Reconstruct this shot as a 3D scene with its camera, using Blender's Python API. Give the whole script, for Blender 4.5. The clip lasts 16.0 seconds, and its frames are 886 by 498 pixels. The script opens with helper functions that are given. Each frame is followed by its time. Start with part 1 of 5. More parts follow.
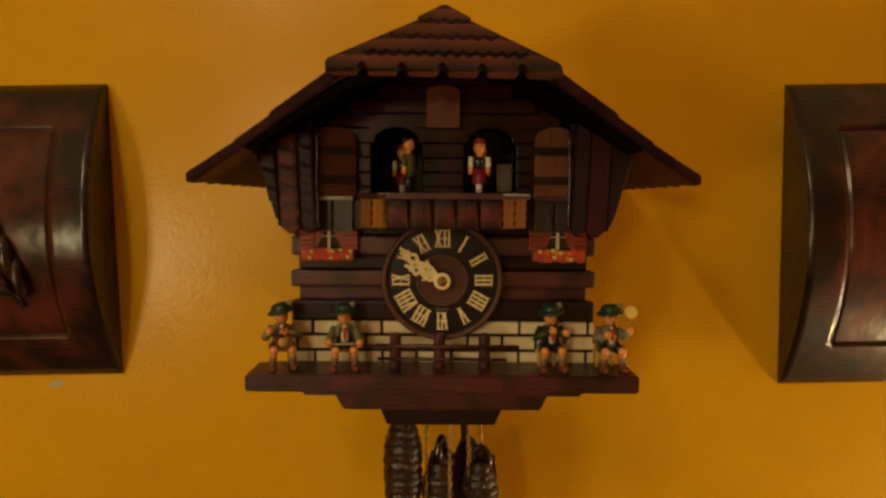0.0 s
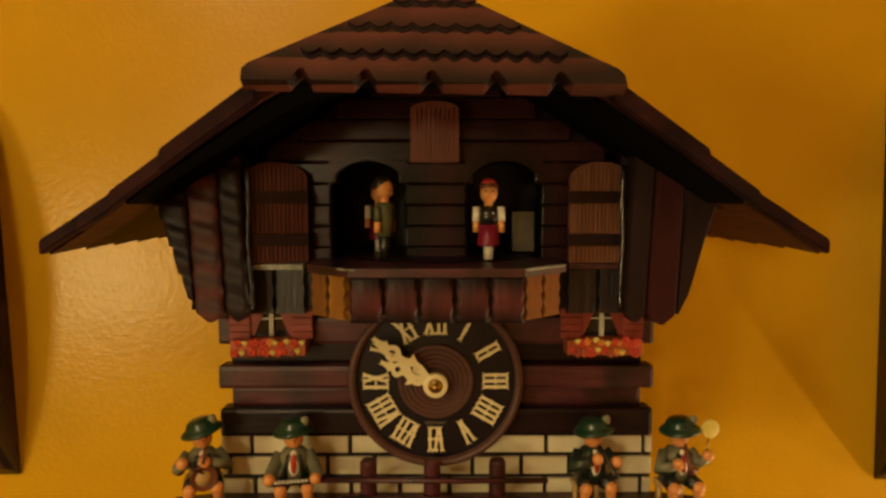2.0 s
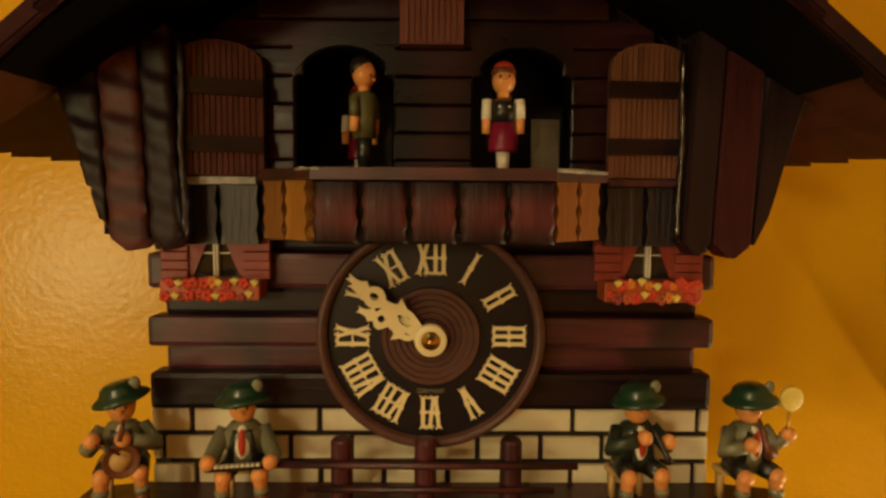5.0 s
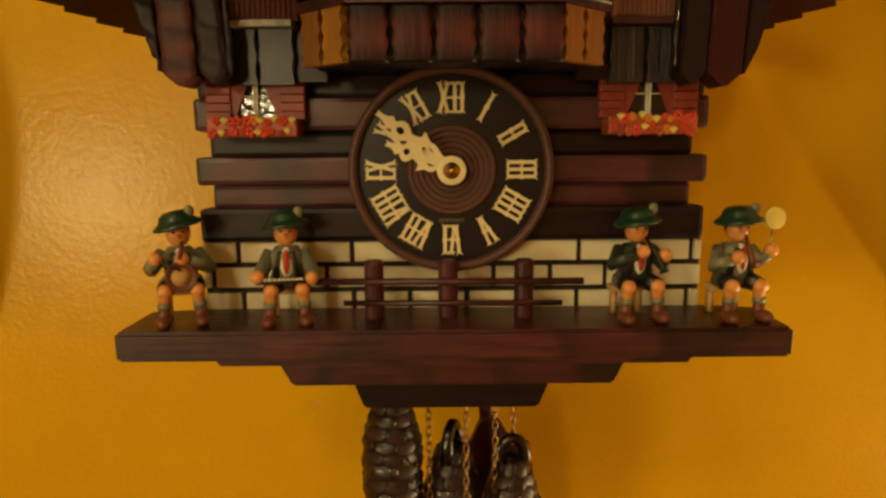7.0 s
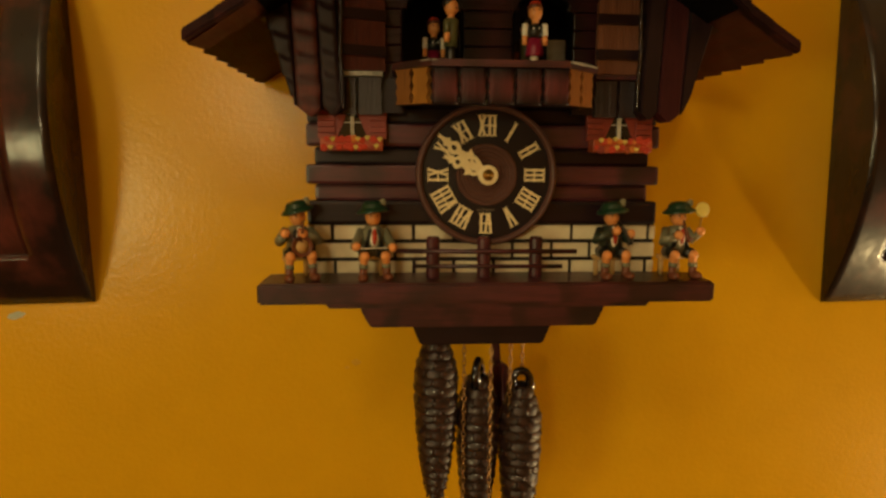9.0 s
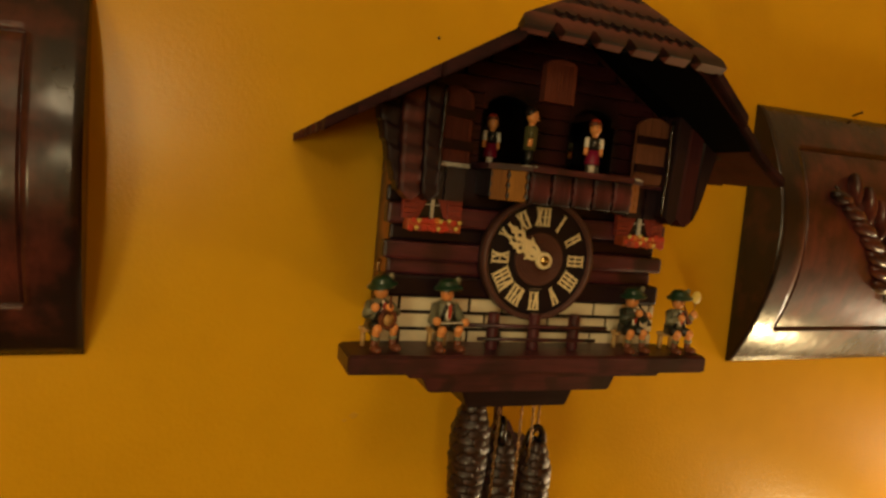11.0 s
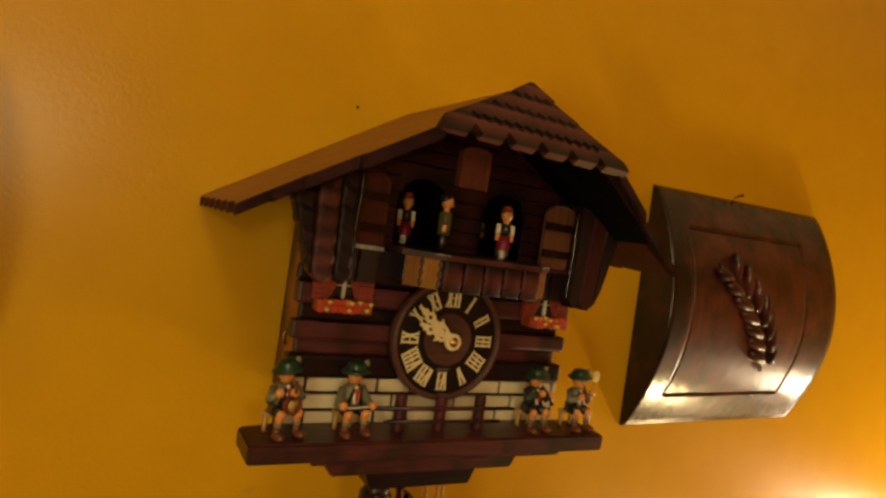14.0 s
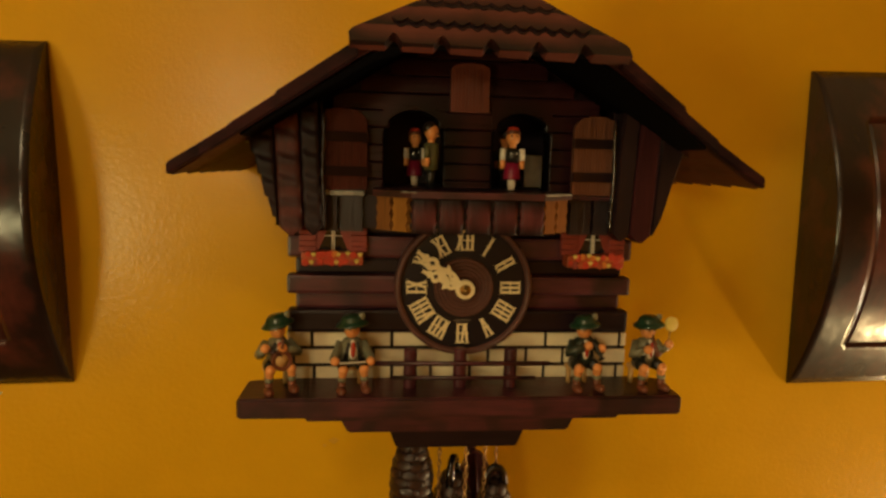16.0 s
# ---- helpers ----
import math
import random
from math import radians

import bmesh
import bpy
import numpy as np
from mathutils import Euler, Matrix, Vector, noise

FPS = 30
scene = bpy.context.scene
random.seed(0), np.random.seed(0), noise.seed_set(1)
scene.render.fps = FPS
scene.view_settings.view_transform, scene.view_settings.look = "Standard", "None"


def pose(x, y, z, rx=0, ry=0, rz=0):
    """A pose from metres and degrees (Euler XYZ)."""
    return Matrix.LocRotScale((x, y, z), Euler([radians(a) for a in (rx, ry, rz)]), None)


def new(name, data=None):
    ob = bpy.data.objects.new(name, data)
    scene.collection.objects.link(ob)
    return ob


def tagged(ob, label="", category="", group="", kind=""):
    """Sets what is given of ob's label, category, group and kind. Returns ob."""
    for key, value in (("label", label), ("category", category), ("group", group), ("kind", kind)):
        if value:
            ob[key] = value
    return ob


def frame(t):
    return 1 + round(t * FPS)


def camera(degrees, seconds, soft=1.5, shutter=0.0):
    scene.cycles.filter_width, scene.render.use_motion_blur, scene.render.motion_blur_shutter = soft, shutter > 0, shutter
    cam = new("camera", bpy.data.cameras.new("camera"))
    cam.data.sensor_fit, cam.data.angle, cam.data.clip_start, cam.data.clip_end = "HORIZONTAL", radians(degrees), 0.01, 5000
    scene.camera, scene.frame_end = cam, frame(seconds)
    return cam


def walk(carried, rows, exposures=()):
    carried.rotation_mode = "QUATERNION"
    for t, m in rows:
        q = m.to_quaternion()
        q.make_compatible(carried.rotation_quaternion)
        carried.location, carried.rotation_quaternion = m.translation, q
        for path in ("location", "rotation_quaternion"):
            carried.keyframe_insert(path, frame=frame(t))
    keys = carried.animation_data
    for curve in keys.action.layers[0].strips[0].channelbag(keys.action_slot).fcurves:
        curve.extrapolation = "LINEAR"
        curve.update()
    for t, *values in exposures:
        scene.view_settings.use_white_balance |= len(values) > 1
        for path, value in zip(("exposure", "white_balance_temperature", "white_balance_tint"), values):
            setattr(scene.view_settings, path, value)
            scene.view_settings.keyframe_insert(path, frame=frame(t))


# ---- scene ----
cam = camera(71.0, 16.0, soft=2.7)
METRES, EYE, TILT, LEAN, TURN = 1.0, 1.6, 0.0, 0.0, 0.0
ROWS = [
    (0.0, 0.0, 0.0, 0.0, 0.03, -4.34, -0.36),
    (0.5, -0.0028, 0.0425, 0.0049, -0.03, -4.38, -0.2),
    (1.0, 0.0008, 0.0798, 0.0091, -0.21, -5.42, -2.58),
    (1.5, 0.0004, 0.1059, 0.0112, -0.31, -6.27, -0.79),
    (2.0, 0.0023, 0.1436, 0.0358, -0.21, -4.73, 0.05),
    (2.5, 0.0044, 0.1782, 0.0436, -0.16, -3.15, 0.51),
    (3.0, 0.0033, 0.2018, 0.0492, -0.06, -2.4, 0.28),
    (3.5, 0.0055, 0.2126, 0.0482, -0.38, -2.17, 0.22),
    (4.0, 0.0051, 0.215, 0.0355, -0.43, -1.93, -0.25),
    (4.5, 0.0037, 0.2151, 0.0142, -0.55, -2.86, -0.43),
    (6.8, -0.0051, 0.1911, -0.0434, -0.68, -9.37, 0.29),
    (7.0, -0.0051, 0.1828, -0.0475, -0.25, -9.33, 0.45),
    (7.5, -0.0089, 0.1588, -0.0672, 0.5, -9.64, 0.66),
    (8.0, -0.0158, 0.126, -0.0737, 0.98, -9.78, 0.08),
    (8.5, -0.0264, 0.0902, -0.0668, -0.58, -9.36, 0.71),
    (9.0, -0.0544, 0.0634, -0.05, -3.9, -7.89, -0.38),
    (9.5, -0.1013, 0.0613, -0.039, -6.18, -7.1, -2.11),
    (9.7, -0.1202, 0.055, -0.0266, -7.32, -6.37, -2.16),
    (11.8, -0.2661, 0.0797, -0.0153, -27.75, -4.03, -6.97),
    (12.0, -0.2757, 0.0921, -0.0164, -29.26, -3.51, -6.78),
    (12.5, -0.2835, 0.1052, -0.0088, -31.57, -3.34, -7.44),
    (13.0, -0.2776, 0.1071, 0.022, -32.41, -3.28, -6.26),
    (13.5, -0.2629, 0.092, 0.0279, -31.55, -2.93, -6.76),
    (14.0, -0.2259, 0.0653, 0.019, -28.22, -1.51, -8.63),
    (14.5, -0.1881, 0.0605, 0.0107, -23.26, -2.53, -7.1),
    (15.0, -0.137, 0.0592, 0.0136, -18.66, -5.66, -3.12),
    (15.5, -0.0886, 0.0623, 0.0191, -13.59, -7.56, -1.79),
    (16.0, -0.0528, 0.0627, 0.0202, -5.39, -7.65, -1.55),
]
walk(cam, [(t, pose(0, 0, EYE, TILT, LEAN, TURN) @ pose(METRES * x, METRES * y, METRES * z, 90 + pitch, roll, yaw)) for t, x, y, z, yaw, pitch, roll in ROWS],
     exposures=[(0.0, 0.01, 6500, 10), (1.5, 0.31, 6500, 8), (2.5, 0.37, 6500, 6), (3.5, 0.39, 6500, 6), (4.5, 0.39, 6500, 8), (7.0, 0.43, 6500, 3), (8.0, 0.35, 6500, 3), (9.0, 0.10, 6500, 6), (12.0, 0.03, 6500, 12), (14.5, 0.10, 6500, 9), (15.5, 0.09, 6500, 8), (16.0, 0.10, 6500, 9)])

# ---------------- light ----------------
WALL = 0.588          # the wall's face, metres ahead of the first eye
world = bpy.data.worlds.new("room_air")
scene.world = world
world.use_nodes = True
world.node_tree.nodes["Background"].inputs[0].default_value = (0.9, 0.65, 0.35, 1)
world.node_tree.nodes["Background"].inputs[1].default_value = 0.0


def lamp(name, place, watts, colour, radius):
    data = bpy.data.lights.new(name, "POINT")
    data.energy, data.color, data.shadow_soft_size = watts, colour, radius
    ob = new(name, data)
    ob.location = place
    return ob


lamp("lamp_room", (-0.51, -1.13, 1.775), 11.5, (1.0, 0.78, 0.42), 0.07)
lamp("lamp_ceiling", (-0.50, -0.55, 2.32), 8.0, (1.0, 0.77, 0.44), 0.10)
lamp("lamp_low_east", (0.955, 0.345, 0.955), 16.5, (1.0, 0.70, 0.31), 0.022)
lamp("lamp_far_east", (1.50, 0.375, 1.03), 16.0, (1.0, 0.80, 0.50), 0.07)
lamp("lamp_west", (-0.90, -0.66, 1.43), 13.0, (1.0, 0.835, 0.40), 0.13)


# ---------------- materials ----------------
def material(name):
    m = bpy.data.materials.new(name)
    m.use_nodes = True
    return m, m.node_tree, m.node_tree.nodes["Principled BSDF"]


def node(tree, kind, **values):
    n = tree.nodes.new(kind)
    for key, value in values.items():
        n.inputs[key].default_value = value
    return n


def ramp(tree, source, low, high, a, b):
    """A colour ramp from colour a at low to colour b at high."""
    r = tree.nodes.new("ShaderNodeValToRGB")
    r.color_ramp.elements[0].position, r.color_ramp.elements[1].position = low, high
    r.color_ramp.elements[0].color, r.color_ramp.elements[1].color = (*a, 1), (*b, 1)
    tree.links.new(source, r.inputs[0])
    return r.outputs[0]


def blend(tree, kind, fac, a, b):
    m = tree.nodes.new("ShaderNodeMixRGB")
    m.blend_type = kind
    for i, v in ((0, fac), (1, a), (2, b)):
        if isinstance(v, (int, float)):
            m.inputs[i].default_value = v
        elif isinstance(v, tuple):
            m.inputs[i].default_value = (*v, 1)
        else:
            tree.links.new(v, m.inputs[i])
    return m.outputs[0]


def math_node(tree, kind, a, b=0.0):
    n = tree.nodes.new("ShaderNodeMath")
    n.operation = kind
    for i, v in ((0, a), (1, b)):
        if isinstance(v, (int, float)):
            n.inputs[i].default_value = v
        else:
            tree.links.new(v, n.inputs[i])
    return n.outputs[0]


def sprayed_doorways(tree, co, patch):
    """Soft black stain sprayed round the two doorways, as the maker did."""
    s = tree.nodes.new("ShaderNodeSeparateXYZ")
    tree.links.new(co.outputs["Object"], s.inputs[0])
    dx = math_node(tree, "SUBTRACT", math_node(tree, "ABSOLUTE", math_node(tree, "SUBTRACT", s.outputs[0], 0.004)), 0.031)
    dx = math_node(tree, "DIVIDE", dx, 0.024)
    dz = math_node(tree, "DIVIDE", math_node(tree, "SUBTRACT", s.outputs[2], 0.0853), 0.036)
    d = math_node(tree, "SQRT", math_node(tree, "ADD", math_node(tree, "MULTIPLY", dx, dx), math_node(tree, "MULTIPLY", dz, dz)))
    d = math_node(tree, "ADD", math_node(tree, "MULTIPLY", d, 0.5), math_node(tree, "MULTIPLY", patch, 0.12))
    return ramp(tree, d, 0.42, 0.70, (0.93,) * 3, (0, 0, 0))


def dark_ends(tree, co, patch):
    """Darkens both ends of a slat."""
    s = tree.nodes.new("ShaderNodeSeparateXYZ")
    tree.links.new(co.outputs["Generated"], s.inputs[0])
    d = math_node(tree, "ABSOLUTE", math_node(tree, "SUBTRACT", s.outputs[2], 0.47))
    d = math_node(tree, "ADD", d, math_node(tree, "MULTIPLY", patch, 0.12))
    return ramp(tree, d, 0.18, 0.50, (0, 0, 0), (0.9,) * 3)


def dark_bands(tree, co, patch):
    """Darker bands running across the chip-carved planks."""
    s = tree.nodes.new("ShaderNodeSeparateXYZ")
    tree.links.new(co.outputs["Object"], s.inputs[0])
    w = math_node(tree, "SINE", math_node(tree, "ADD", math_node(tree, "MULTIPLY", s.outputs[2], 502.0), math_node(tree, "MULTIPLY", patch, 5.0)))
    return ramp(tree, math_node(tree, "ADD", math_node(tree, "MULTIPLY", w, 0.5), 0.5), 0.25, 0.85, (0.5,) * 3, (0, 0, 0))


def sprayed_border(tree, co, patch):
    """Black stain sprayed unevenly round the border and corners of a plaque."""
    s = tree.nodes.new("ShaderNodeSeparateXYZ")
    tree.links.new(co.outputs["Generated"], s.inputs[0])
    dx = math_node(tree, "MULTIPLY", math_node(tree, "ABSOLUTE", math_node(tree, "SUBTRACT", s.outputs[0], 0.5)), 2.0)
    dz = math_node(tree, "MULTIPLY", math_node(tree, "ABSOLUTE", math_node(tree, "SUBTRACT", s.outputs[2], 0.5)), 2.0)
    d = math_node(tree, "SQRT", math_node(tree, "ADD", math_node(tree, "POWER", dx, 4.0), math_node(tree, "POWER", dz, 4.0)))
    d = math_node(tree, "ADD", d, math_node(tree, "MULTIPLY", math_node(tree, "SUBTRACT", patch, 0.5), 1.5))
    return ramp(tree, d, 0.30, 0.95, (0, 0, 0), (0.90,) * 3)


def dark_case_edges(tree, co, patch):
    """Darkens rear edge and foot; the head carries roof shade put into its colour."""
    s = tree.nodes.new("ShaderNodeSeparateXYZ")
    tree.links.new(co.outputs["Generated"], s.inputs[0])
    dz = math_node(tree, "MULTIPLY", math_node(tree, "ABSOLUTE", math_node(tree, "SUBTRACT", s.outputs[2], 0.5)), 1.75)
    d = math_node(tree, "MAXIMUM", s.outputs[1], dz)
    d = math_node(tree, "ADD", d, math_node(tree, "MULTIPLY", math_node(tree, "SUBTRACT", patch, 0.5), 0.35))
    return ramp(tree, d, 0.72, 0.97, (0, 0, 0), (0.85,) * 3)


def sprayed_lengths(tree, co, patch):
    """Black stain sprayed across a beam at its ends and in broad uneven lengths."""
    s = tree.nodes.new("ShaderNodeSeparateXYZ")
    tree.links.new(co.outputs["Generated"], s.inputs[0])
    ends = math_node(tree, "MULTIPLY", math_node(tree, "ABSOLUTE", math_node(tree, "SUBTRACT", s.outputs[0], 0.5)), 2.0)
    ends = math_node(tree, "POWER", ends, 6.0)
    waves = math_node(tree, "SINE", math_node(tree, "ADD", math_node(tree, "MULTIPLY", s.outputs[0], 25.0), math_node(tree, "MULTIPLY", patch, 9.0)))
    d = math_node(tree, "ADD", ends, math_node(tree, "MULTIPLY", waves, 0.60))
    return ramp(tree, d, 0.10, 0.95, (0, 0, 0), (0.88,) * 3)


def sprayed_courses(tree, co, patch):
    """Black stain sprayed over the foot of each shingle course, fading up towards its head."""
    s = tree.nodes.new("ShaderNodeSeparateXYZ")
    tree.links.new(co.outputs["Object"], s.inputs[0])
    d = math_node(tree, "DIVIDE", math_node(tree, "SUBTRACT", 0.1778, s.outputs[2]), 0.0107)
    d = math_node(tree, "FRACT", math_node(tree, "SUBTRACT", d, 0.08))
    d = math_node(tree, "ADD", d, math_node(tree, "MULTIPLY", math_node(tree, "SUBTRACT", patch, 0.5), 0.8))
    ends = math_node(tree, "MULTIPLY", math_node(tree, "POWER", math_node(tree, "DIVIDE", math_node(tree, "ABSOLUTE", s.outputs[0]), 0.07), 5.0), 0.5)
    return ramp(tree, math_node(tree, "ADD", d, ends), 0.18, 0.92, (0, 0, 0), (0.90,) * 3)


def wood(name, light, dark, stretch, rough=0.42, scorch=0.5, grain=1.0, coat=0.08, bump=0.3, gloss=0.3, spray=None):
    """Stained wood: grain drawn out along one axis, broad scorched patches, fine scratches."""
    m, tree, bsdf = material(name)
    link = tree.links.new
    co = tree.nodes.new("ShaderNodeTexCoord")
    info = tree.nodes.new("ShaderNodeObjectInfo")
    shift = tree.nodes.new("ShaderNodeVectorMath")
    shift.operation = "ADD"
    jump = tree.nodes.new("ShaderNodeVectorMath")
    jump.operation = "SCALE"
    jump.inputs[0].default_value = (3.1, 1.7, 2.3)
    link(info.outputs["Random"], jump.inputs["Scale"])
    link(co.outputs["Object"], shift.inputs[0])
    link(jump.outputs[0], shift.inputs[1])
    mp = tree.nodes.new("ShaderNodeMapping")
    mp.inputs["Scale"].default_value = stretch
    link(shift.outputs[0], mp.inputs[0])
    fibres = node(tree, "ShaderNodeTexNoise", Scale=420.0 * grain, Detail=5.0, Roughness=0.65, Distortion=0.4)
    link(mp.outputs[0], fibres.inputs["Vector"])
    bands = node(tree, "ShaderNodeTexNoise", Scale=120.0 * grain, Detail=3.0, Distortion=1.2)
    link(mp.outputs[0], bands.inputs["Vector"])
    patch = node(tree, "ShaderNodeTexNoise", Scale=26.0, Detail=3.0, Roughness=0.55)
    link(shift.outputs[0], patch.inputs["Vector"])
    mid = tuple(0.5 * (a + b) for a, b in zip(light, dark))
    col = blend(tree, "MIX", 0.5, ramp(tree, bands.outputs[0], 0.3, 0.7, mid, light), ramp(tree, fibres.outputs[0], 0.35, 0.65, dark, light))
    burnt = ramp(tree, patch.outputs[0], 0.42, 0.66, (0, 0, 0), (scorch,) * 3)
    col = blend(tree, "MIX", burnt, col, tuple(0.35 * v for v in dark))
    if spray:
        col = blend(tree, "MIX", spray(tree, co, patch.outputs[0]), col, (0.0022, 0.0016, 0.0024))
    link(col, bsdf.inputs["Base Color"])
    r = ramp(tree, fibres.outputs[0], 0.2, 0.8, (rough - 0.1,) * 3, (rough + 0.16,) * 3)
    link(r, bsdf.inputs["Roughness"])
    bsdf.inputs["Coat Weight"].default_value, bsdf.inputs["Coat Roughness"].default_value = coat, 0.2
    bsdf.inputs["Specular IOR Level"].default_value = gloss
    bp = node(tree, "ShaderNodeBump", Strength=bump, Distance=0.0006)
    link(fibres.outputs[0], bp.inputs["Height"])
    link(bp.outputs[0], bsdf.inputs["Normal"])
    return m


def paint(name, colour, rough=0.35, wear=0.25, scale=260.0, coat=0.0, metal=0.0, bump=0.15):
    """Painted or plain surface with brush mottling at two scales."""
    m, tree, bsdf = material(name)
    link = tree.links.new
    co = tree.nodes.new("ShaderNodeTexCoord")
    fine = node(tree, "ShaderNodeTexNoise", Scale=scale, Detail=4.0)
    broad = node(tree, "ShaderNodeTexNoise", Scale=scale * 0.17, Detail=2.0)
    link(co.outputs["Object"], fine.inputs["Vector"])
    link(co.outputs["Object"], broad.inputs["Vector"])
    low = tuple(v * (1 - wear) for v in colour)
    col = blend(tree, "MIX", 0.5, ramp(tree, fine.outputs[0], 0.3, 0.7, low, colour), ramp(tree, broad.outputs[0], 0.35, 0.65, low, colour))
    link(col, bsdf.inputs["Base Color"])
    bsdf.inputs["Roughness"].default_value, bsdf.inputs["Metallic"].default_value = rough, metal
    bsdf.inputs["Coat Weight"].default_value = coat
    bsdf.inputs["Specular IOR Level"].default_value = 0.35
    bp = node(tree, "ShaderNodeBump", Strength=bump, Distance=0.0005)
    link(fine.outputs[0], bp.inputs["Height"])
    link(bp.outputs[0], bsdf.inputs["Normal"])
    return m


def wall_paint(name, colour):
    """Satin wall paint with a roller's orange-peel texture and faint uneven coats."""
    m, tree, bsdf = material(name)
    link = tree.links.new
    co = tree.nodes.new("ShaderNodeTexCoord")
    peel = node(tree, "ShaderNodeTexNoise", Scale=290.0, Detail=3.0, Roughness=0.5)
    wave = node(tree, "ShaderNodeTexNoise", Scale=22.0, Detail=3.0)
    coats = node(tree, "ShaderNodeTexNoise", Scale=3.5, Detail=4.0)
    for n in (peel, wave, coats):
        link(co.outputs["Object"], n.inputs["Vector"])
    a = ramp(tree, coats.outputs[0], 0.3, 0.7, tuple(0.9 * v for v in colour), colour)
    col = blend(tree, "MULTIPLY", 0.5, a, ramp(tree, wave.outputs[0], 0.3, 0.7, (0.9, 0.88, 0.85), (1, 1, 1)))
    link(col, bsdf.inputs["Base Color"])
    bsdf.inputs["Roughness"].default_value = 0.25
    bsdf.inputs["Specular IOR Level"].default_value = 0.27
    b1 = node(tree, "ShaderNodeBump", Strength=0.16, Distance=0.0016)
    b2 = node(tree, "ShaderNodeBump", Strength=0.04, Distance=0.004)
    link(peel.outputs[0], b1.inputs["Height"])
    link(wave.outputs[0], b2.inputs["Height"])
    link(b2.outputs[0], b1.inputs["Normal"])
    link(b1.outputs[0], bsdf.inputs["Normal"])
    return m


X_GRAIN, Y_GRAIN, Z_GRAIN = (0.08, 1, 1), (1, 0.08, 1), (1, 1, 0.08)
M_WALL = wall_paint("ochre_wall_paint", (0.66, 0.363, 0.009))
M_CEIL = wall_paint("ceiling_paint", (0.62, 0.55, 0.42))
M_FLOOR = wood("floor_boards", (0.22, 0.12, 0.06), (0.10, 0.05, 0.025), X_GRAIN, grain=0.15)
M_WOOD_X = wood("stained_wood_along", (0.092, 0.0165, 0.025), (0.020, 0.0046, 0.0080), X_GRAIN, scorch=0.5, rough=0.40, coat=0.18, gloss=0.45, spray=sprayed_lengths)
M_WOOD_Z = wood("stained_wood_upright", (0.098, 0.020, 0.028), (0.021, 0.0056, 0.0085), Z_GRAIN)
M_FASCIA = wood("fascia_wood", (0.040, 0.011, 0.012), (0.010, 0.0034, 0.0045), X_GRAIN, scorch=0.8, rough=0.6, gloss=0.08, coat=0.0)
# Burnt wood; the inner linings also use it as shade put into colour
M_BLACK_X = wood("burnt_and_shade_wood_along", (0.013, 0.0038, 0.0080), (0.0038, 0.0014, 0.0030), X_GRAIN, scorch=0.3, rough=0.36, gloss=0.30, coat=0.05)
M_BLACK_Z = wood("burnt_wood_upright", (0.014, 0.0055, 0.0098), (0.004, 0.002, 0.0035), Z_GRAIN, rough=0.34, scorch=0.3, bump=1.0, gloss=0.4)
M_ROOF = wood("roof_wood", (0.32, 0.128, 0.034), (0.105, 0.038, 0.014), Y_GRAIN, scorch=0.25, rough=0.42, grain=0.45)
# Darker roof wood for undersides and edges, their shade put into the colour
M_EAVE_SHADE = wood("shaded_eave_wood", (0.085, 0.026, 0.017), (0.034, 0.010, 0.008), Y_GRAIN, scorch=0.5, rough=0.55, gloss=0.12, coat=0.0)
M_SHINGLE = wood("shingle_wood", (0.135, 0.036, 0.027), (0.060, 0.017, 0.0145), X_GRAIN, scorch=0.35, rough=0.45, spray=sprayed_courses)
M_CASE = wood("case_wood", (0.46, 0.19, 0.045), (0.26, 0.10, 0.026), Z_GRAIN, scorch=0.3, rough=0.45, spray=dark_case_edges)
M_SHUTTER = wood("shutter_wood", (0.118, 0.029, 0.024), (0.042, 0.0115, 0.0105), Z_GRAIN, scorch=0.35)
# Balcony side slat wood, with the lamps' glow put into its colour
M_PALE = wood("lamplit_slat_wood", (0.20, 0.084, 0.021), (0.085, 0.034, 0.010), Z_GRAIN, rough=0.55, scorch=0.2, bump=0.4, gloss=0.10, coat=0.0)
M_PLAQUE = wood("plaque_wood", (0.112, 0.0255, 0.0195), (0.040, 0.0100, 0.0095), Z_GRAIN, rough=0.5, scorch=0.7, coat=0.82, grain=0.35, bump=0.08, gloss=0.10, spray=sprayed_border)
M_PLAQUE.node_tree.nodes["Principled BSDF"].inputs["Coat Roughness"].default_value = 0.215
_t = M_PLAQUE.node_tree
_co, _w = _t.nodes.new("ShaderNodeTexCoord"), node(_t, "ShaderNodeTexNoise", Scale=38.0, Detail=2.0)
_t.links.new(_co.outputs["Object"], _w.inputs["Vector"])
_bp = node(_t, "ShaderNodeBump", Strength=0.35, Distance=0.0022)
_t.links.new(_w.outputs[0], _bp.inputs["Height"])
_t.links.new(_bp.outputs[0], _t.nodes["Principled BSDF"].inputs["Coat Normal"])
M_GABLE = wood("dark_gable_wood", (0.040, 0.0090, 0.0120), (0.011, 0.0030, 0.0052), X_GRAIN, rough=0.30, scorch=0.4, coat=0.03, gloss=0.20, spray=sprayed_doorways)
M_SLAT = wood("dark_ended_slat_wood", (0.115, 0.025, 0.026), (0.035, 0.0085, 0.010), Z_GRAIN, gloss=0.20, coat=0.03, bump=0.9, spray=dark_ends)
M_LACQUER = paint("black_lacquer", (0.006, 0.004, 0.005), rough=0.16, wear=0.4, coat=0.6)
M_SHADE_BLACK = paint("matt_shade_black", (0.0025, 0.002, 0.0025), rough=0.9, wear=0.2)
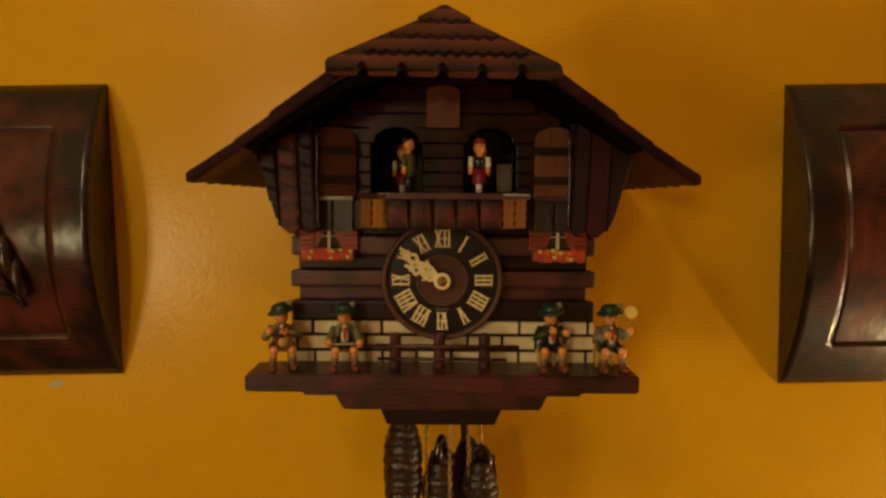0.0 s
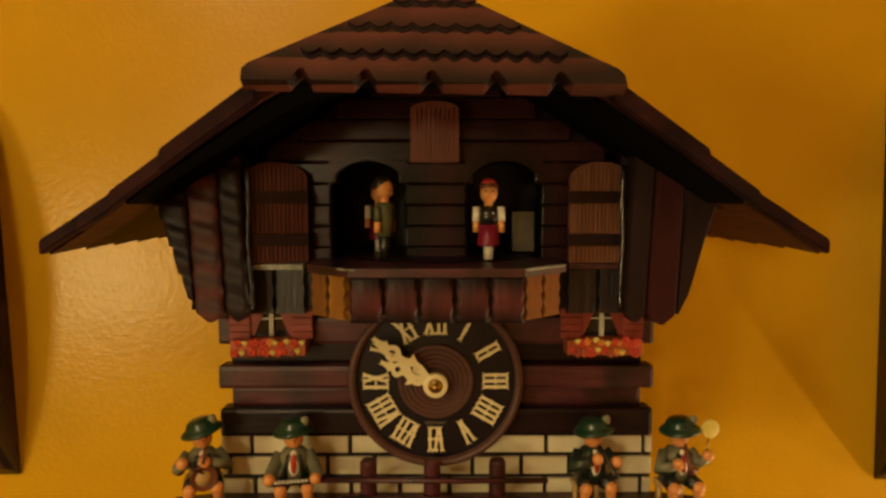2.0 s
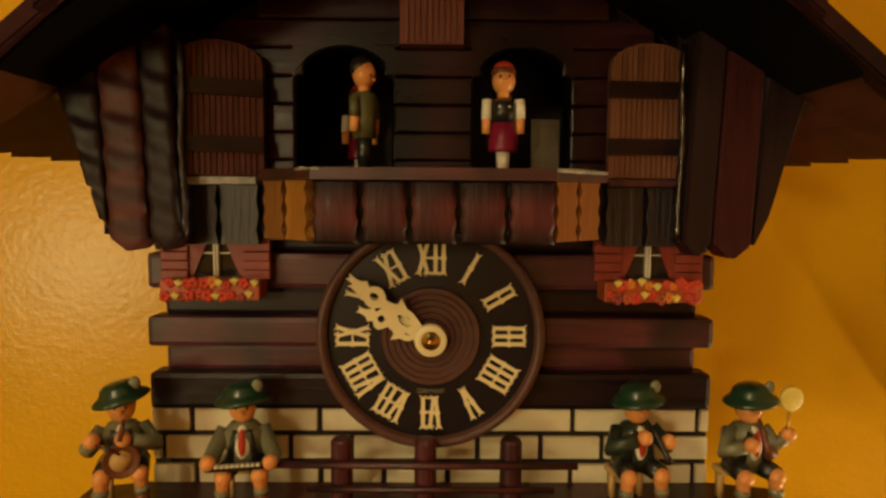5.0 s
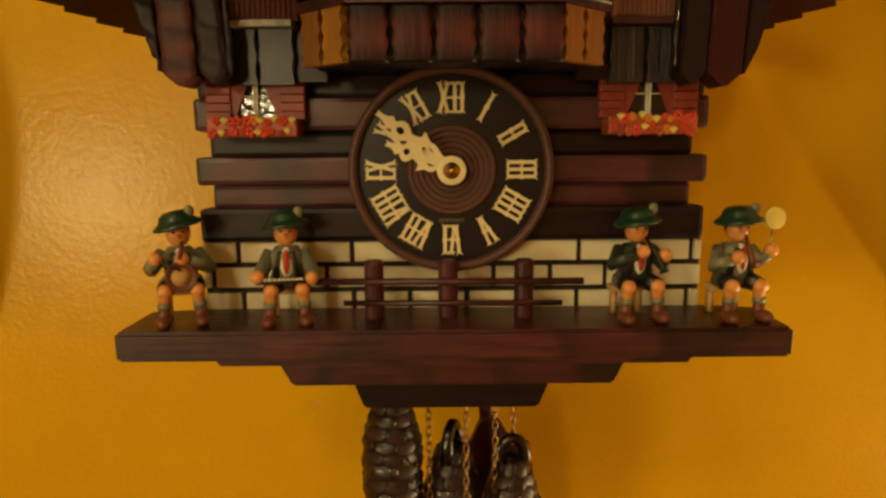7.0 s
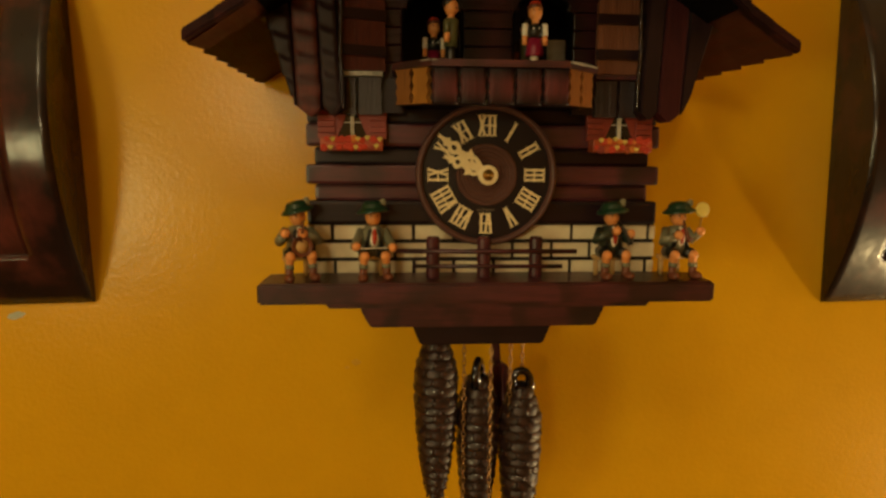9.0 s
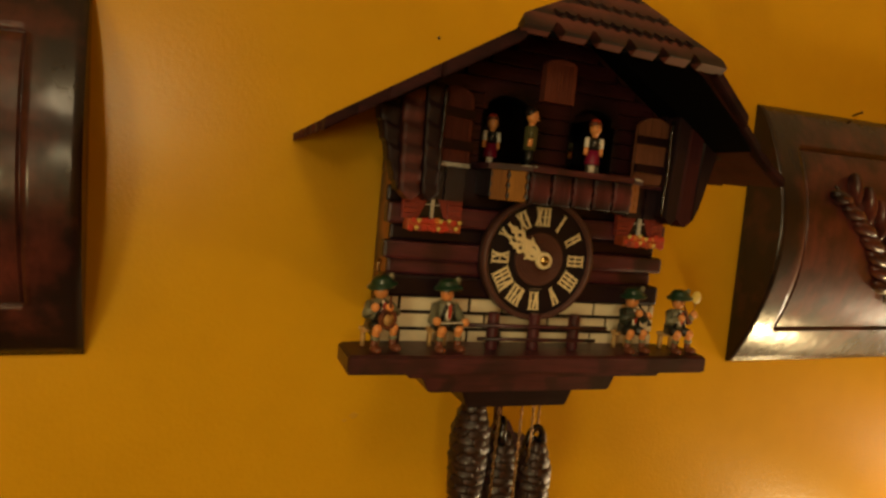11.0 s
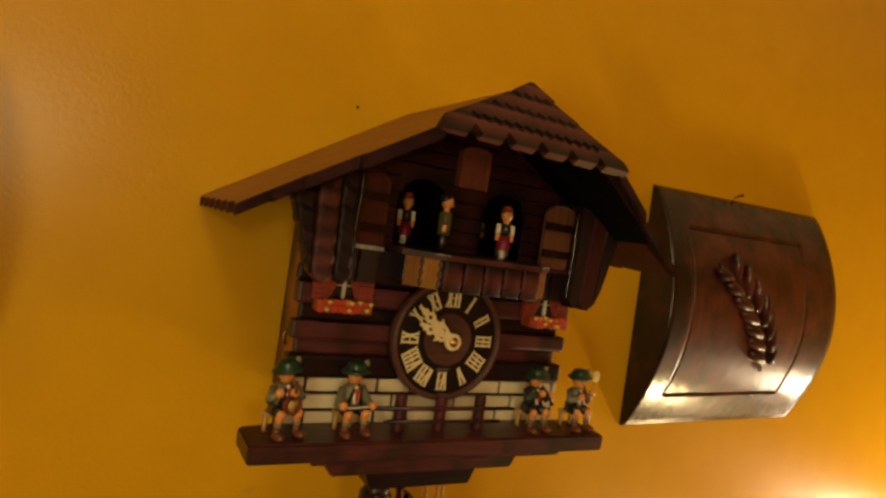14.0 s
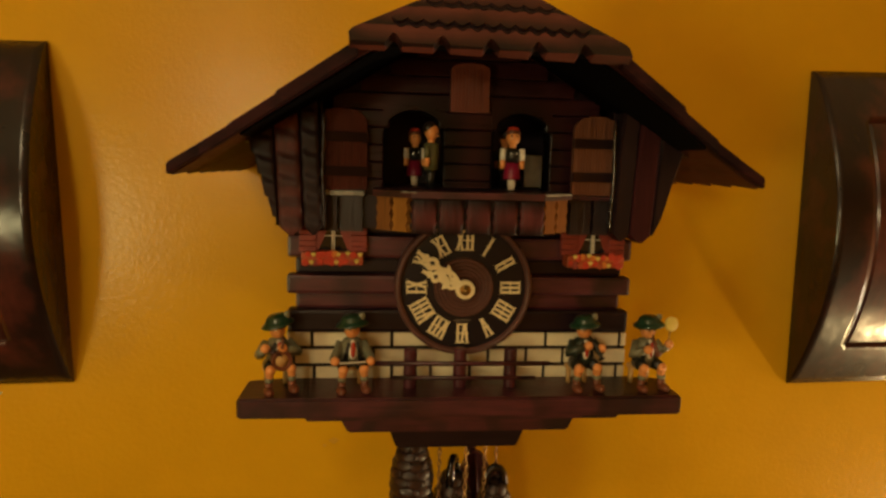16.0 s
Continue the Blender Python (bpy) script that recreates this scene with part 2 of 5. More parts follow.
M_SHADE_BLACK.node_tree.nodes["Principled BSDF"].inputs["Specular IOR Level"].default_value = 0.04
M_DOOR = wood("cuckoo_door_wood", (0.20, 0.052, 0.030), (0.09, 0.024, 0.015), Z_GRAIN, scorch=0.25)
# Paler copy of the shutter wood, the sheen on it put into colour
M_SHUTTER_LIT = wood("lit_shutter_wood", (0.21, 0.086, 0.044), (0.085, 0.030, 0.019), Z_GRAIN, scorch=0.3)
M_CARVED = wood("dark_carved_wood", (0.125, 0.036, 0.032), (0.050, 0.0145, 0.014), Z_GRAIN, rough=0.48, scorch=0.45, gloss=0.26, coat=0.0, spray=dark_bands)
M_CARVED_BLACK = wood("burnt_carved_wood", (0.018, 0.0062, 0.0080), (0.005, 0.0019, 0.0030), Z_GRAIN, rough=0.46, scorch=0.3, bump=0.25, gloss=0.26, coat=0.0)
M_CARVED_PLAIN = wood("dark_red_plank_wood", (0.062, 0.013, 0.015), (0.016, 0.0042, 0.0056), Z_GRAIN, rough=0.5, scorch=0.5, bump=0.25, gloss=0.14, coat=0.0)
# Two more side slat woods, lightened to carry the lamp glow
M_PALE_BROWN = wood("lamplit_brown_wood", (0.25, 0.100, 0.026), (0.12, 0.044, 0.013), Z_GRAIN, rough=0.6, scorch=0.2, bump=0.4, gloss=0.06, coat=0.0)
M_GOLDEN = wood("lamplit_golden_wood", (0.34, 0.155, 0.028), (0.15, 0.062, 0.013), Z_GRAIN, rough=0.55, scorch=0.25, bump=0.4, gloss=0.10, coat=0.0)
M_TURNED = wood("turned_dial_wood", (0.105, 0.046, 0.038), (0.056, 0.025, 0.022), X_GRAIN, scorch=0.1)
M_BRICK = paint("cream_brick_paint", (0.72, 0.64, 0.44), rough=0.5, wear=0.14)
M_MORTAR = paint("dark_mortar", (0.018, 0.010, 0.008), rough=0.6)
M_DIAL = paint("black_dial", (0.007, 0.0055, 0.012), rough=0.36, wear=0.3)
M_BONE = paint("bone_plastic", (0.80, 0.70, 0.42), rough=0.35, wear=0.12)
M_BRASS = paint("brass", (0.55, 0.36, 0.12), rough=0.28, metal=1.0)
M_CHAIN = paint("aged_brass_chain", (0.34, 0.21, 0.09), rough=0.35, metal=1.0)
M_IRON = paint("cast_iron_brown", (0.036, 0.0155, 0.0125), rough=0.40, wear=0.8, coat=0.15, bump=0.4)
M_RED = paint("brick_red_paint", (0.29, 0.050, 0.036), rough=0.42, wear=0.4)
M_BOX = paint("orange_red_paint", (0.42, 0.085, 0.028), rough=0.4, wear=0.45, scale=420.0)
M_BLOOM = paint("flower_red", (0.55, 0.05, 0.02), rough=0.4, wear=0.4)
M_ORANGE = paint("flower_orange", (0.62, 0.20, 0.03), rough=0.4, wear=0.3)
M_WHITE = paint("white_paint", (0.78, 0.74, 0.62), rough=0.4, wear=0.15)
M_GREEN = paint("hat_green", (0.010, 0.038, 0.019), rough=0.28, coat=0.3)
M_SKIN = paint("carved_face_paint", (0.76, 0.32, 0.10), rough=0.32, wear=0.2, coat=0.2)
M_JACKET = paint("jacket_grey_green", (0.20, 0.20, 0.13), rough=0.36, wear=0.3, coat=0.2)
M_DARKCLOTH = paint("dark_trousers", (0.014, 0.014, 0.012), rough=0.3, coat=0.3)
M_SHOE = paint("shoe_brown", (0.16, 0.05, 0.025), rough=0.35, wear=0.3, coat=0.2)
M_CRIMSON = paint("crimson_skirt", (0.20, 0.008, 0.035), rough=0.35, wear=0.3)
M_STRAW = paint("straw_yellow", (0.72, 0.58, 0.14), rough=0.4, wear=0.3)
M_PINE = paint("pale_bench_wood", (0.62, 0.38, 0.14), rough=0.5, wear=0.3)
M_OLIVE = paint("olive_green_paint", (0.095, 0.092, 0.036), rough=0.34, wear=0.3, coat=0.2)
M_LODEN = paint("dark_green_cloth", (0.035, 0.05, 0.035), rough=0.3, wear=0.4, coat=0.3)
M_WORN = paint("worn_grey_paint", (0.42, 0.40, 0.34), rough=0.5, wear=0.75, scale=900.0, bump=0.5)
M_INNER_LIT = paint("lit_inner_wall_grey", (0.17, 0.16, 0.13), rough=0.3, wear=0.4)
M_HAIR = paint("dark_hair", (0.02, 0.013, 0.01), rough=0.4)
M_SMUDGE = paint("rubbed_ochre_paint", (0.585, 0.315, 0.010), rough=0.5, wear=0.2)
M_LOSS = paint("bare_plaster", (0.45, 0.48, 0.36), rough=0.7)
M_GLASS, _tree, _b = material("window_gloss")
_b.inputs["Base Color"].default_value = (0.012, 0.012, 0.014, 1)
_b.inputs["Roughness"].default_value = 0.09
_b.inputs["Specular IOR Level"].default_value = 0.5
_co, _w = _tree.nodes.new("ShaderNodeTexCoord"), node(_tree, "ShaderNodeTexNoise", Scale=240.0, Detail=2.0)
_tree.links.new(_co.outputs["Object"], _w.inputs["Vector"])
_bp = node(_tree, "ShaderNodeBump", Strength=0.5, Distance=0.0006)
_tree.links.new(_w.outputs[0], _bp.inputs["Height"])
_tree.links.new(_bp.outputs[0], _b.inputs["Normal"])


# ---------------- mesh helpers ----------------
def thing(name, place, label, category, group="", kind=""):
    ob = new(name)
    ob.empty_display_size = 0.02
    ob.location = place
    return tagged(ob, label, category, group, kind)


def origin(ob):
    p = Vector((0, 0, 0))
    while ob:
        p += ob.location
        ob = ob.parent
    return p


def part(name, bm, mats, parent, label="", smooth=False):
    """Links a bmesh, given in the room's coordinates, as one mesh under its parent."""
    me = bpy.data.meshes.new(name)
    bmesh.ops.recalc_face_normals(bm, faces=bm.faces)
    if parent:
        bmesh.ops.translate(bm, verts=bm.verts, vec=-origin(parent))
    if smooth:
        for f in bm.faces:
            f.smooth = True
    bm.to_mesh(me)
    bm.free()
    for m in (mats if isinstance(mats, (list, tuple)) else (mats,)):
        me.materials.append(m)
    ob = new(name, me)
    ob.parent = parent
    return tagged(ob, label)


def box(bm, x, y, z, bevel=0.0, mat=0):
    vs = [bm.verts.new((a, b, c)) for a in x for b in y for c in z]
    fs = [bm.faces.new([vs[i] for i in q]) for q in ((0, 1, 3, 2), (4, 6, 7, 5), (0, 4, 5, 1), (2, 3, 7, 6), (0, 2, 6, 4), (1, 5, 7, 3))]
    if bevel:
        es = {e for f in fs for e in f.edges}
        out = bmesh.ops.bevel(bm, geom=list(es), offset=bevel, segments=2, affect="EDGES", profile=0.6)
        fs = [f for f in bm.faces if f.is_valid and set(f.verts) & set(out["verts"])]
    for f in fs:
        f.material_index = mat
    return vs


def prism(bm, outline, y0, y1, mat=0, put=None):
    """An outline in x and z, drawn out from y0 to y1; put maps each (x, y, z)."""
    put = put or (lambda x, y, z: (x, y, z))
    a = [bm.verts.new(put(x, y0, z)) for x, z in outline]
    b = [bm.verts.new(put(x, y1, z)) for x, z in outline]
    n = len(outline)
    fs = [bm.faces.new(a), bm.faces.new(b[::-1])]
    fs += [bm.faces.new((a[i], b[i], b[(i + 1) % n], a[(i + 1) % n])) for i in range(n)]
    for f in fs:
        f.material_index = mat
    return fs


def lathe(bm, profile, centre, seg=24, mat=0, axis="z", bump=None):
    """Rings of (radius, height) round an axis through centre."""
    cx, cy, cz = centre
    rings = []
    for j, (r, h) in enumerate(profile):
        ring = []
        for i in range(seg):
            a = 2 * math.pi * i / seg
            k = bump(a, j) if bump else 1.0
            u, v = r * k * math.cos(a), r * k * math.sin(a)
            ring.append(bm.verts.new((cx + u, cy + v, cz + h) if axis == "z" else (cx + u, cy + h, cz + v)))
        rings.append(ring)
    fs = []
    for p, q in zip(rings, rings[1:]):
        for i in range(seg):
            fs.append(bm.faces.new((p[i], p[(i + 1) % seg], q[(i + 1) % seg], q[i])))
    fs += [bm.faces.new(rings[0]), bm.faces.new(rings[-1][::-1])]
    for f in fs:
        f.material_index = mat
    return fs


def ball(bm, c, r, mat=0, rot=None, seg=14):
    r = (r, r, r) if isinstance(r, (int, float)) else r
    m = Matrix.Translation(c) @ (Euler([radians(a) for a in rot]).to_matrix().to_4x4() if rot else Matrix()) @ Matrix.Diagonal((*r, 1))
    out = bmesh.ops.create_uvsphere(bm, u_segments=seg, v_segments=max(6, seg * 2 // 3), radius=1.0, matrix=m)
    for f in {f for v in out["verts"] for f in v.link_faces}:
        f.material_index = mat
        f.smooth = True


def tube(bm, pts, radii, mat=0, seg=10, caps=True):
    """A round bar through points; radii is one number or one a point."""
    pts = [Vector(p) for p in pts]
    radii = [radii] * len(pts) if isinstance(radii, (int, float)) else radii
    rings = []
    for i, p in enumerate(pts):
        d = (pts[min(i + 1, len(pts) - 1)] - pts[max(i - 1, 0)]).normalized()
        u = d.orthogonal().normalized() if i == 0 else (u - d * u.dot(d)).normalized()
        w = d.cross(u)
        rings.append([bm.verts.new(p + radii[i] * (math.cos(2 * math.pi * k / seg) * u + math.sin(2 * math.pi * k / seg) * w)) for k in range(seg)])
    fs = [bm.faces.new((p[k], p[(k + 1) % seg], q[(k + 1) % seg], q[k])) for p, q in zip(rings, rings[1:]) for k in range(seg)]
    if caps:
        fs += [bm.faces.new(rings[0][::-1]), bm.faces.new(rings[-1])]
    for f in fs:
        f.material_index = mat
        f.smooth = True


def wavy_slat(bm, x0, x1, z0, z1, y0, y1, waves=3, depth=0.0012, put=None, mat=0):
    """A little board whose long edges are cut in waves."""
    put = put or (lambda x, y, z: (x, y, z))
    n, cols = waves * 6, (0.0, 0.12, 0.35, 0.65, 0.88, 1.0)
    front, back = [], []
    for i in range(n + 1):
        z = z0 + (z1 - z0) * i / n
        w = depth * 0.5 * (1 - math.cos(2 * math.pi * waves * i / n))
        xs = [x0 + w + (x1 - x0 - 2 * w) * u for u in cols]
        front.append([bm.verts.new(put(x, y0, z)) for x in xs])
        back.append([bm.verts.new(put(x, y1, z)) for x in xs])
    m = len(cols)
    for rows in (front, back):
        for p, q in zip(rows, rows[1:]):
            for i in range(m - 1):
                bm.faces.new((p[i], p[i + 1], q[i + 1], q[i]))
    for i in (0, m - 1):
        for p, q, r, t in zip(front, front[1:], back, back[1:]):
            bm.faces.new((p[i], q[i], t[i], r[i]))
    for row in (0, -1):
        for i in range(m - 1):
            bm.faces.new((front[row][i], front[row][i + 1], back[row][i + 1], back[row][i]))
    for f in bm.faces:
        f.material_index = mat


# ---------------- the room ----------------
def slab(name, x, y, z, mat, label, category):
    bm = bmesh.new()
    box(bm, x, y, z)
    return tagged(part(name, bm, mat, None), label, category, kind="structure")


slab("wall_north", (-2.4, 2.4), (WALL, WALL + 0.12), (0, 2.5), M_WALL, "ochre yellow painted wall with roller texture", "wall")
slab("wall_south", (-2.4, 2.4), (-2.62, -2.5), (0, 2.5), M_WALL, "plain ochre painted wall closing the room", "wall")
slab("wall_west", (-2.52, -2.4), (-2.5, WALL), (0, 2.5), M_WALL, "plain ochre painted side wall of the room", "wall")
slab("wall_east", (2.4, 2.52), (-2.5, WALL), (0, 2.5), M_WALL, "plain ochre painted side wall of the room", "wall")
slab("floor", (-2.4, 2.4), (-2.5, WALL), (-0.1, 0), M_FLOOR, "brown wooden floor of the room", "floor")
slab("ceiling", (-2.4, 2.4), (-2.5, WALL), (2.5, 2.6), M_CEIL, "plain pale ceiling of the room", "ceiling")

# ---------------- the cuckoo clock ----------------
DIAL_Z = 1.5427
clock = thing("cuckoo_clock", (0, WALL, DIAL_Z), "dark stained wooden chalet cuckoo clock hanging on the ochre wall", "clock")


def mirrored(fn):
    for s in (-1, 1):
        fn(s)


def slope_z(x):
    return 1.7203 - 0.615 * abs(x)


# roof: two sloping boards with a stepped rake and a toothed eave
def roof_side(s):
    plan = [(0.0, 0.4010), (0.0690, 0.3845), (0.108, 0.3945), (0.108, 0.3985), (0.1346, 0.4065), (0.1346, 0.4085), (0.1500, 0.4095), (0.1500, 0.4105), (0.1666, 0.4112)]
    n = 7
    for i in range(n):
        y0, y1 = 0.4114 + (WALL - 0.4124) * i / n, 0.4114 + (WALL - 0.4124) * (i + 1) / n
        plan += [(0.1666, y0 + 0.1 * (y1 - y0)), (0.1648, y0 + 0.85 * (y1 - y0)), (0.1640, y0 + 0.97 * (y1 - y0))]
    plan += [(0.1640, WALL - 0.001), (0.0, WALL - 0.001)]
    bm = bmesh.new()
    top = [bm.verts.new((s * x, y, slope_z(x))) for x, y in plan]
    low = [bm.verts.new((s * x, y, slope_z(x) - 0.0065)) for x, y in plan]
    bm.faces.new(top), bm.faces.new(low[::-1])
    for i in range(len(plan)):
        j = (i + 1) % len(plan)
        bm.faces.new((top[i], low[i], low[j], top[j]))
    for f in bm.faces:
        f.normal_update()
        f.material_index = 0 if abs(f.normal.z) > 0.5 and f.calc_center_median().z > slope_z(abs(f.calc_center_median().x)) - 0.003 else 1
    part("roof_board", bm, (M_ROOF, M_EAVE_SHADE), clock, "brown sloping roof board with a toothed eave")
    # the bargeboards: three lengths, each set a little further back than the one above
    for (xa, ya), (xb, yb), t in (((0.066, 0.3765), (0.108, 0.3875), 0.0080), ((0.104, 0.3915), (0.1346, 0.3995), 0.0070), ((0.131, 0.4020), (0.1505, 0.4035), 0.0066), ((0.1490, 0.4042), (0.1674, 0.4048), 0.0058)):
        bm = bmesh.new()
        vs = [bm.verts.new((s * x, y + dy, slope_z(x) + dz)) for x, y in ((xa, ya), (xb, yb)) for dy in (0, 0.006) for dz in (0.0006, -t)]
        for q in ((0, 1, 3, 2), (4, 6, 7, 5), (0, 4, 5, 1), (2, 3, 7, 6), (0, 2, 6, 4), (1, 5, 7, 3)):
            bm.faces.new([vs[i] for i in q])
        bmesh.ops.bevel(bm, geom=bm.edges[:], offset=0.0008, segments=2, affect="EDGES")
        part("bargeboard", bm, M_FASCIA, clock)


mirrored(roof_side)

# the hipped front of the roof, in its own slope: u across, v down from the apex, n out of the slope
APEX, FOOT = Vector((0, 0.4025, 1.7205)), Vector((0, 0.3740, 1.6765))
DOWN = (FOOT - APEX).normalized()
OUT = Vector((0, -DOWN.z, DOWN.y)) * -1
OUT = OUT if OUT.y < 0 else -OUT
HIP = (FOOT - APEX).length
HALF = 0.0702


def on_hip(u, n, v):
    return APEX + Vector((u, 0, -0.016 * u)) + DOWN * v + OUT * n


bm = bmesh.new()
notches = [-0.0487, -0.0250, -0.0008, 0.0228, 0.0465]
foot = [(-HALF, HIP)]
for c in notches:
    foot += [(c - 0.0046, HIP), (c - 0.0008, HIP - 0.0060), (c + 0.0008, HIP - 0.0060), (c + 0.0040, HIP - 0.0002)]
foot += [(HALF, HIP), (HALF - 0.0003, HIP - 0.0052), (HALF - 0.0022, HIP - 0.0080), (0, 0), (-HALF + 0.0012, HIP - 0.0080), (-HALF - 0.0004, HIP - 0.0052)]
prism(bm, foot, -0.0045, 0.0018, 0, on_hip)
hip = part("hip_board", bm, M_SHINGLE, clock, "reddish brown hipped roof front with notched lower edge")


def hip_row(v0, v1, n, teeth):
    """One course of shingles with a scalloped foot."""
    bm = bmesh.new()
    half = lambda v: HALF * v / HIP * 0.985
    edge = []
    w = half(v1) - 0.0015
    for i in range(teeth):
        a, b = -w + 2 * w * i / teeth, -w + 2 * w * (i + 1) / teeth
        for k in range(7):
            f = k / 7
            edge.append((a + (b - a) * f, v1 - 0.0016 + 0.0028 * math.sin(math.pi * f)))
    edge.append((w, v1 - 0.0016))
    prism(bm, [(-half(v0) * 0.9 - 0.0005, v0)] + edge + [(half(v0) * 0.9 + 0.0005, v0)], 0.0019, n, 0, on_hip)
    return part("shingle_course", bm, M_SHINGLE, hip)


def hip_scallops(v, n, teeth):
    """The dark scallops under a course."""
    bm = bmesh.new()
    w = HALF * v / HIP - 0.0030
    for i in range(teeth):
        a, b = -w + 2 * w * i / teeth, -w + 2 * w * (i + 1) / teeth
        pts = [(a + (b - a) * k / 8, v + 0.0034 * math.sin(math.pi * k / 8)) for k in range(9)]
        prism(bm, pts + [(b, v - 0.0015), (a, v - 0.0015)], n - 0.0002, n + 0.0004, 0, on_hip)
    part("scallop_edge", bm, M_BLACK_X, hip, "dark scalloped shingle edge")


for v, teeth, n, under in ((0.0135, 4, 0.0052, 0.0043), (0.0262, 8, 0.0043, 0.0034), (0.0390, 13, 0.0034, 0.0018)):
    hip_row(v - 0.0125, v, n, teeth)
    hip_scallops(v, under, teeth)

# added black sheets under the roof, its shade put into their colour
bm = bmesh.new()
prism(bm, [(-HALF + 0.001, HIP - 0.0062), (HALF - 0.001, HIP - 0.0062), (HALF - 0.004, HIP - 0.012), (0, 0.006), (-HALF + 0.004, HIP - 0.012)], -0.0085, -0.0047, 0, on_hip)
part("roof_shade_sheet", bm, M_SHADE_BLACK, clock, "black sheet holding the shade under the roof")


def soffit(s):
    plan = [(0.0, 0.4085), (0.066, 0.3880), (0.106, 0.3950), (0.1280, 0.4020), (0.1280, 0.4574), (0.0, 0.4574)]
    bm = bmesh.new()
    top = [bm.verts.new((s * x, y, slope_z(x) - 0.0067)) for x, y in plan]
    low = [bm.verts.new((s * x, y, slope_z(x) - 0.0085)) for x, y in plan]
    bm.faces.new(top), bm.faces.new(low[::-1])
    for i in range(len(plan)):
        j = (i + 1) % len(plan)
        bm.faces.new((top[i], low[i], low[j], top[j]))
    part("roof_shade_sheet", bm, M_SHADE_BLACK, clock)


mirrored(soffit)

# gable: the upper storey's front wall of clapboards with two arched doorways
UP_Y = 0.458
ARCH = 0.0190


def arch_outline(cx, half, z0, z1, n=10, rise=None):
    rise = rise or half * 0.75
    return [(cx - half, z0), (cx + half, z0)] + [(cx + half * math.cos(math.pi * k / n), z1 - rise + rise * math.sin(math.pi * k / n)) for k in range(n + 1)]


def clapboards():
    """Boards of the upper front, each cut where it meets a doorway."""
    z = 1.600
    while z < 1.705:
        h = 0.0107
        top = min(z + h, 1.708)
        reach = min(0.098, (1.7203 - 0.004 - top) / 0.615)
        zm = 0.5 * (z + top)
        gap = []
        for c in (-0.0343, 0.0343):
            if zm < 1.6395:
                w = ARCH
            elif zm < 1.6545:
                w = ARCH * math.sqrt(max(0, 1 - ((zm - 1.6395) / 0.0150) ** 2))
            else:
                w = 0
            if w > 0.003:
                gap.append((c - w, c + w))
        x = -reach
        for a, b in gap + [(reach, None)]:
            if a - x > 0.002:
                bm = bmesh.new()
                box(bm, (x, a), (UP_Y, UP_Y + 0.006), (z + 0.0002, top - 0.0002), 0.0009)
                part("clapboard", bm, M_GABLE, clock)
            x = b
        z += h


clapboards()
# inner wall and arch rims black: the doorways' inside shade put into colour
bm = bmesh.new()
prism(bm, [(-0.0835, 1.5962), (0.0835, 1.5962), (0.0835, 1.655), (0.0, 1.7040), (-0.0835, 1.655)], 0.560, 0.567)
part("inner_back", bm, M_BLACK_X, clock, "inner wall behind the dancers, black for the shade inside")
for c in (-0.0343, 0.0343):
    bm = bmesh.new()
    rim = arch_outline(c, ARCH + 0.0008, 1.6005, 1.6548, rise=0.0158)
    n = len(rim)
    inner = arch_outline(c, ARCH - 0.0008, 1.6005, 1.6535, rise=0.0150)
    for y0, y1 in ((0.4586, 0.470),):
        va = [bm.verts.new((x, y0, z)) for x, z in rim]
        vb = [bm.verts.new((x, y0, z)) for x, z in inner]
        vc = [bm.verts.new((x, y1, z)) for x, z in inner]
        vd = [bm.verts.new((x, y1, z)) for x, z in rim]
        for i in range(1, n - 1 + 1):
            j = (i + 1) % n
            for p, q in ((va, vb), (vb, vc), (vc, vd), (vd, va)):
                bm.faces.new((p[i], p[j], q[j], q[i]))
    part("doorway_arch", bm, M_SHADE_BLACK, clock)
    # the board over the doorway, cut to the arch
    bm = bmesh.new()
    n, top = 16, 1.6572
    rows = [[], [], [], []]
    for k in range(n + 1):
        a = math.pi * k / n
        x, z = c - (ARCH + 0.0006) * math.cos(a), 1.6385 + 0.0158 * math.sin(a)
        for row, y, h in zip(rows, (0.4576, 0.4576, 0.4628, 0.4628), (z, top, top, z)):
            row.append(bm.verts.new((x, y, h)))
    for p_, q in zip(rows, rows[1:] + rows[:1]):
        for k in range(n):
            bm.faces.new((p_[k], p_[k + 1], q[k + 1], q[k]))
    for k in (0, n):
        bm.faces.new([row[k] for row in rows])
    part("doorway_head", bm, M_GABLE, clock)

# the cuckoo's little door
bm = bmesh.new()
prism(bm, arch_outline(-0.0006, 0.0118, 1.6530, 1.6825, rise=0.004), 0.4495, 0.4572)
cuckoo_door = part("cuckoo_door", bm, M_DOOR, clock, "reddish ribbed arched cuckoo door, shut")
for i in range(9):
    x = -0.0105 + 0.0022 * i
    bm = bmesh.new()
    prism(bm, [(x, 1.6535), (x + 0.0012, 1.6535), (x + 0.0012, 1.6790), (x, 1.6790)], 0.4486, 0.4494)
    part("rib", bm, M_DOOR, cuckoo_door)


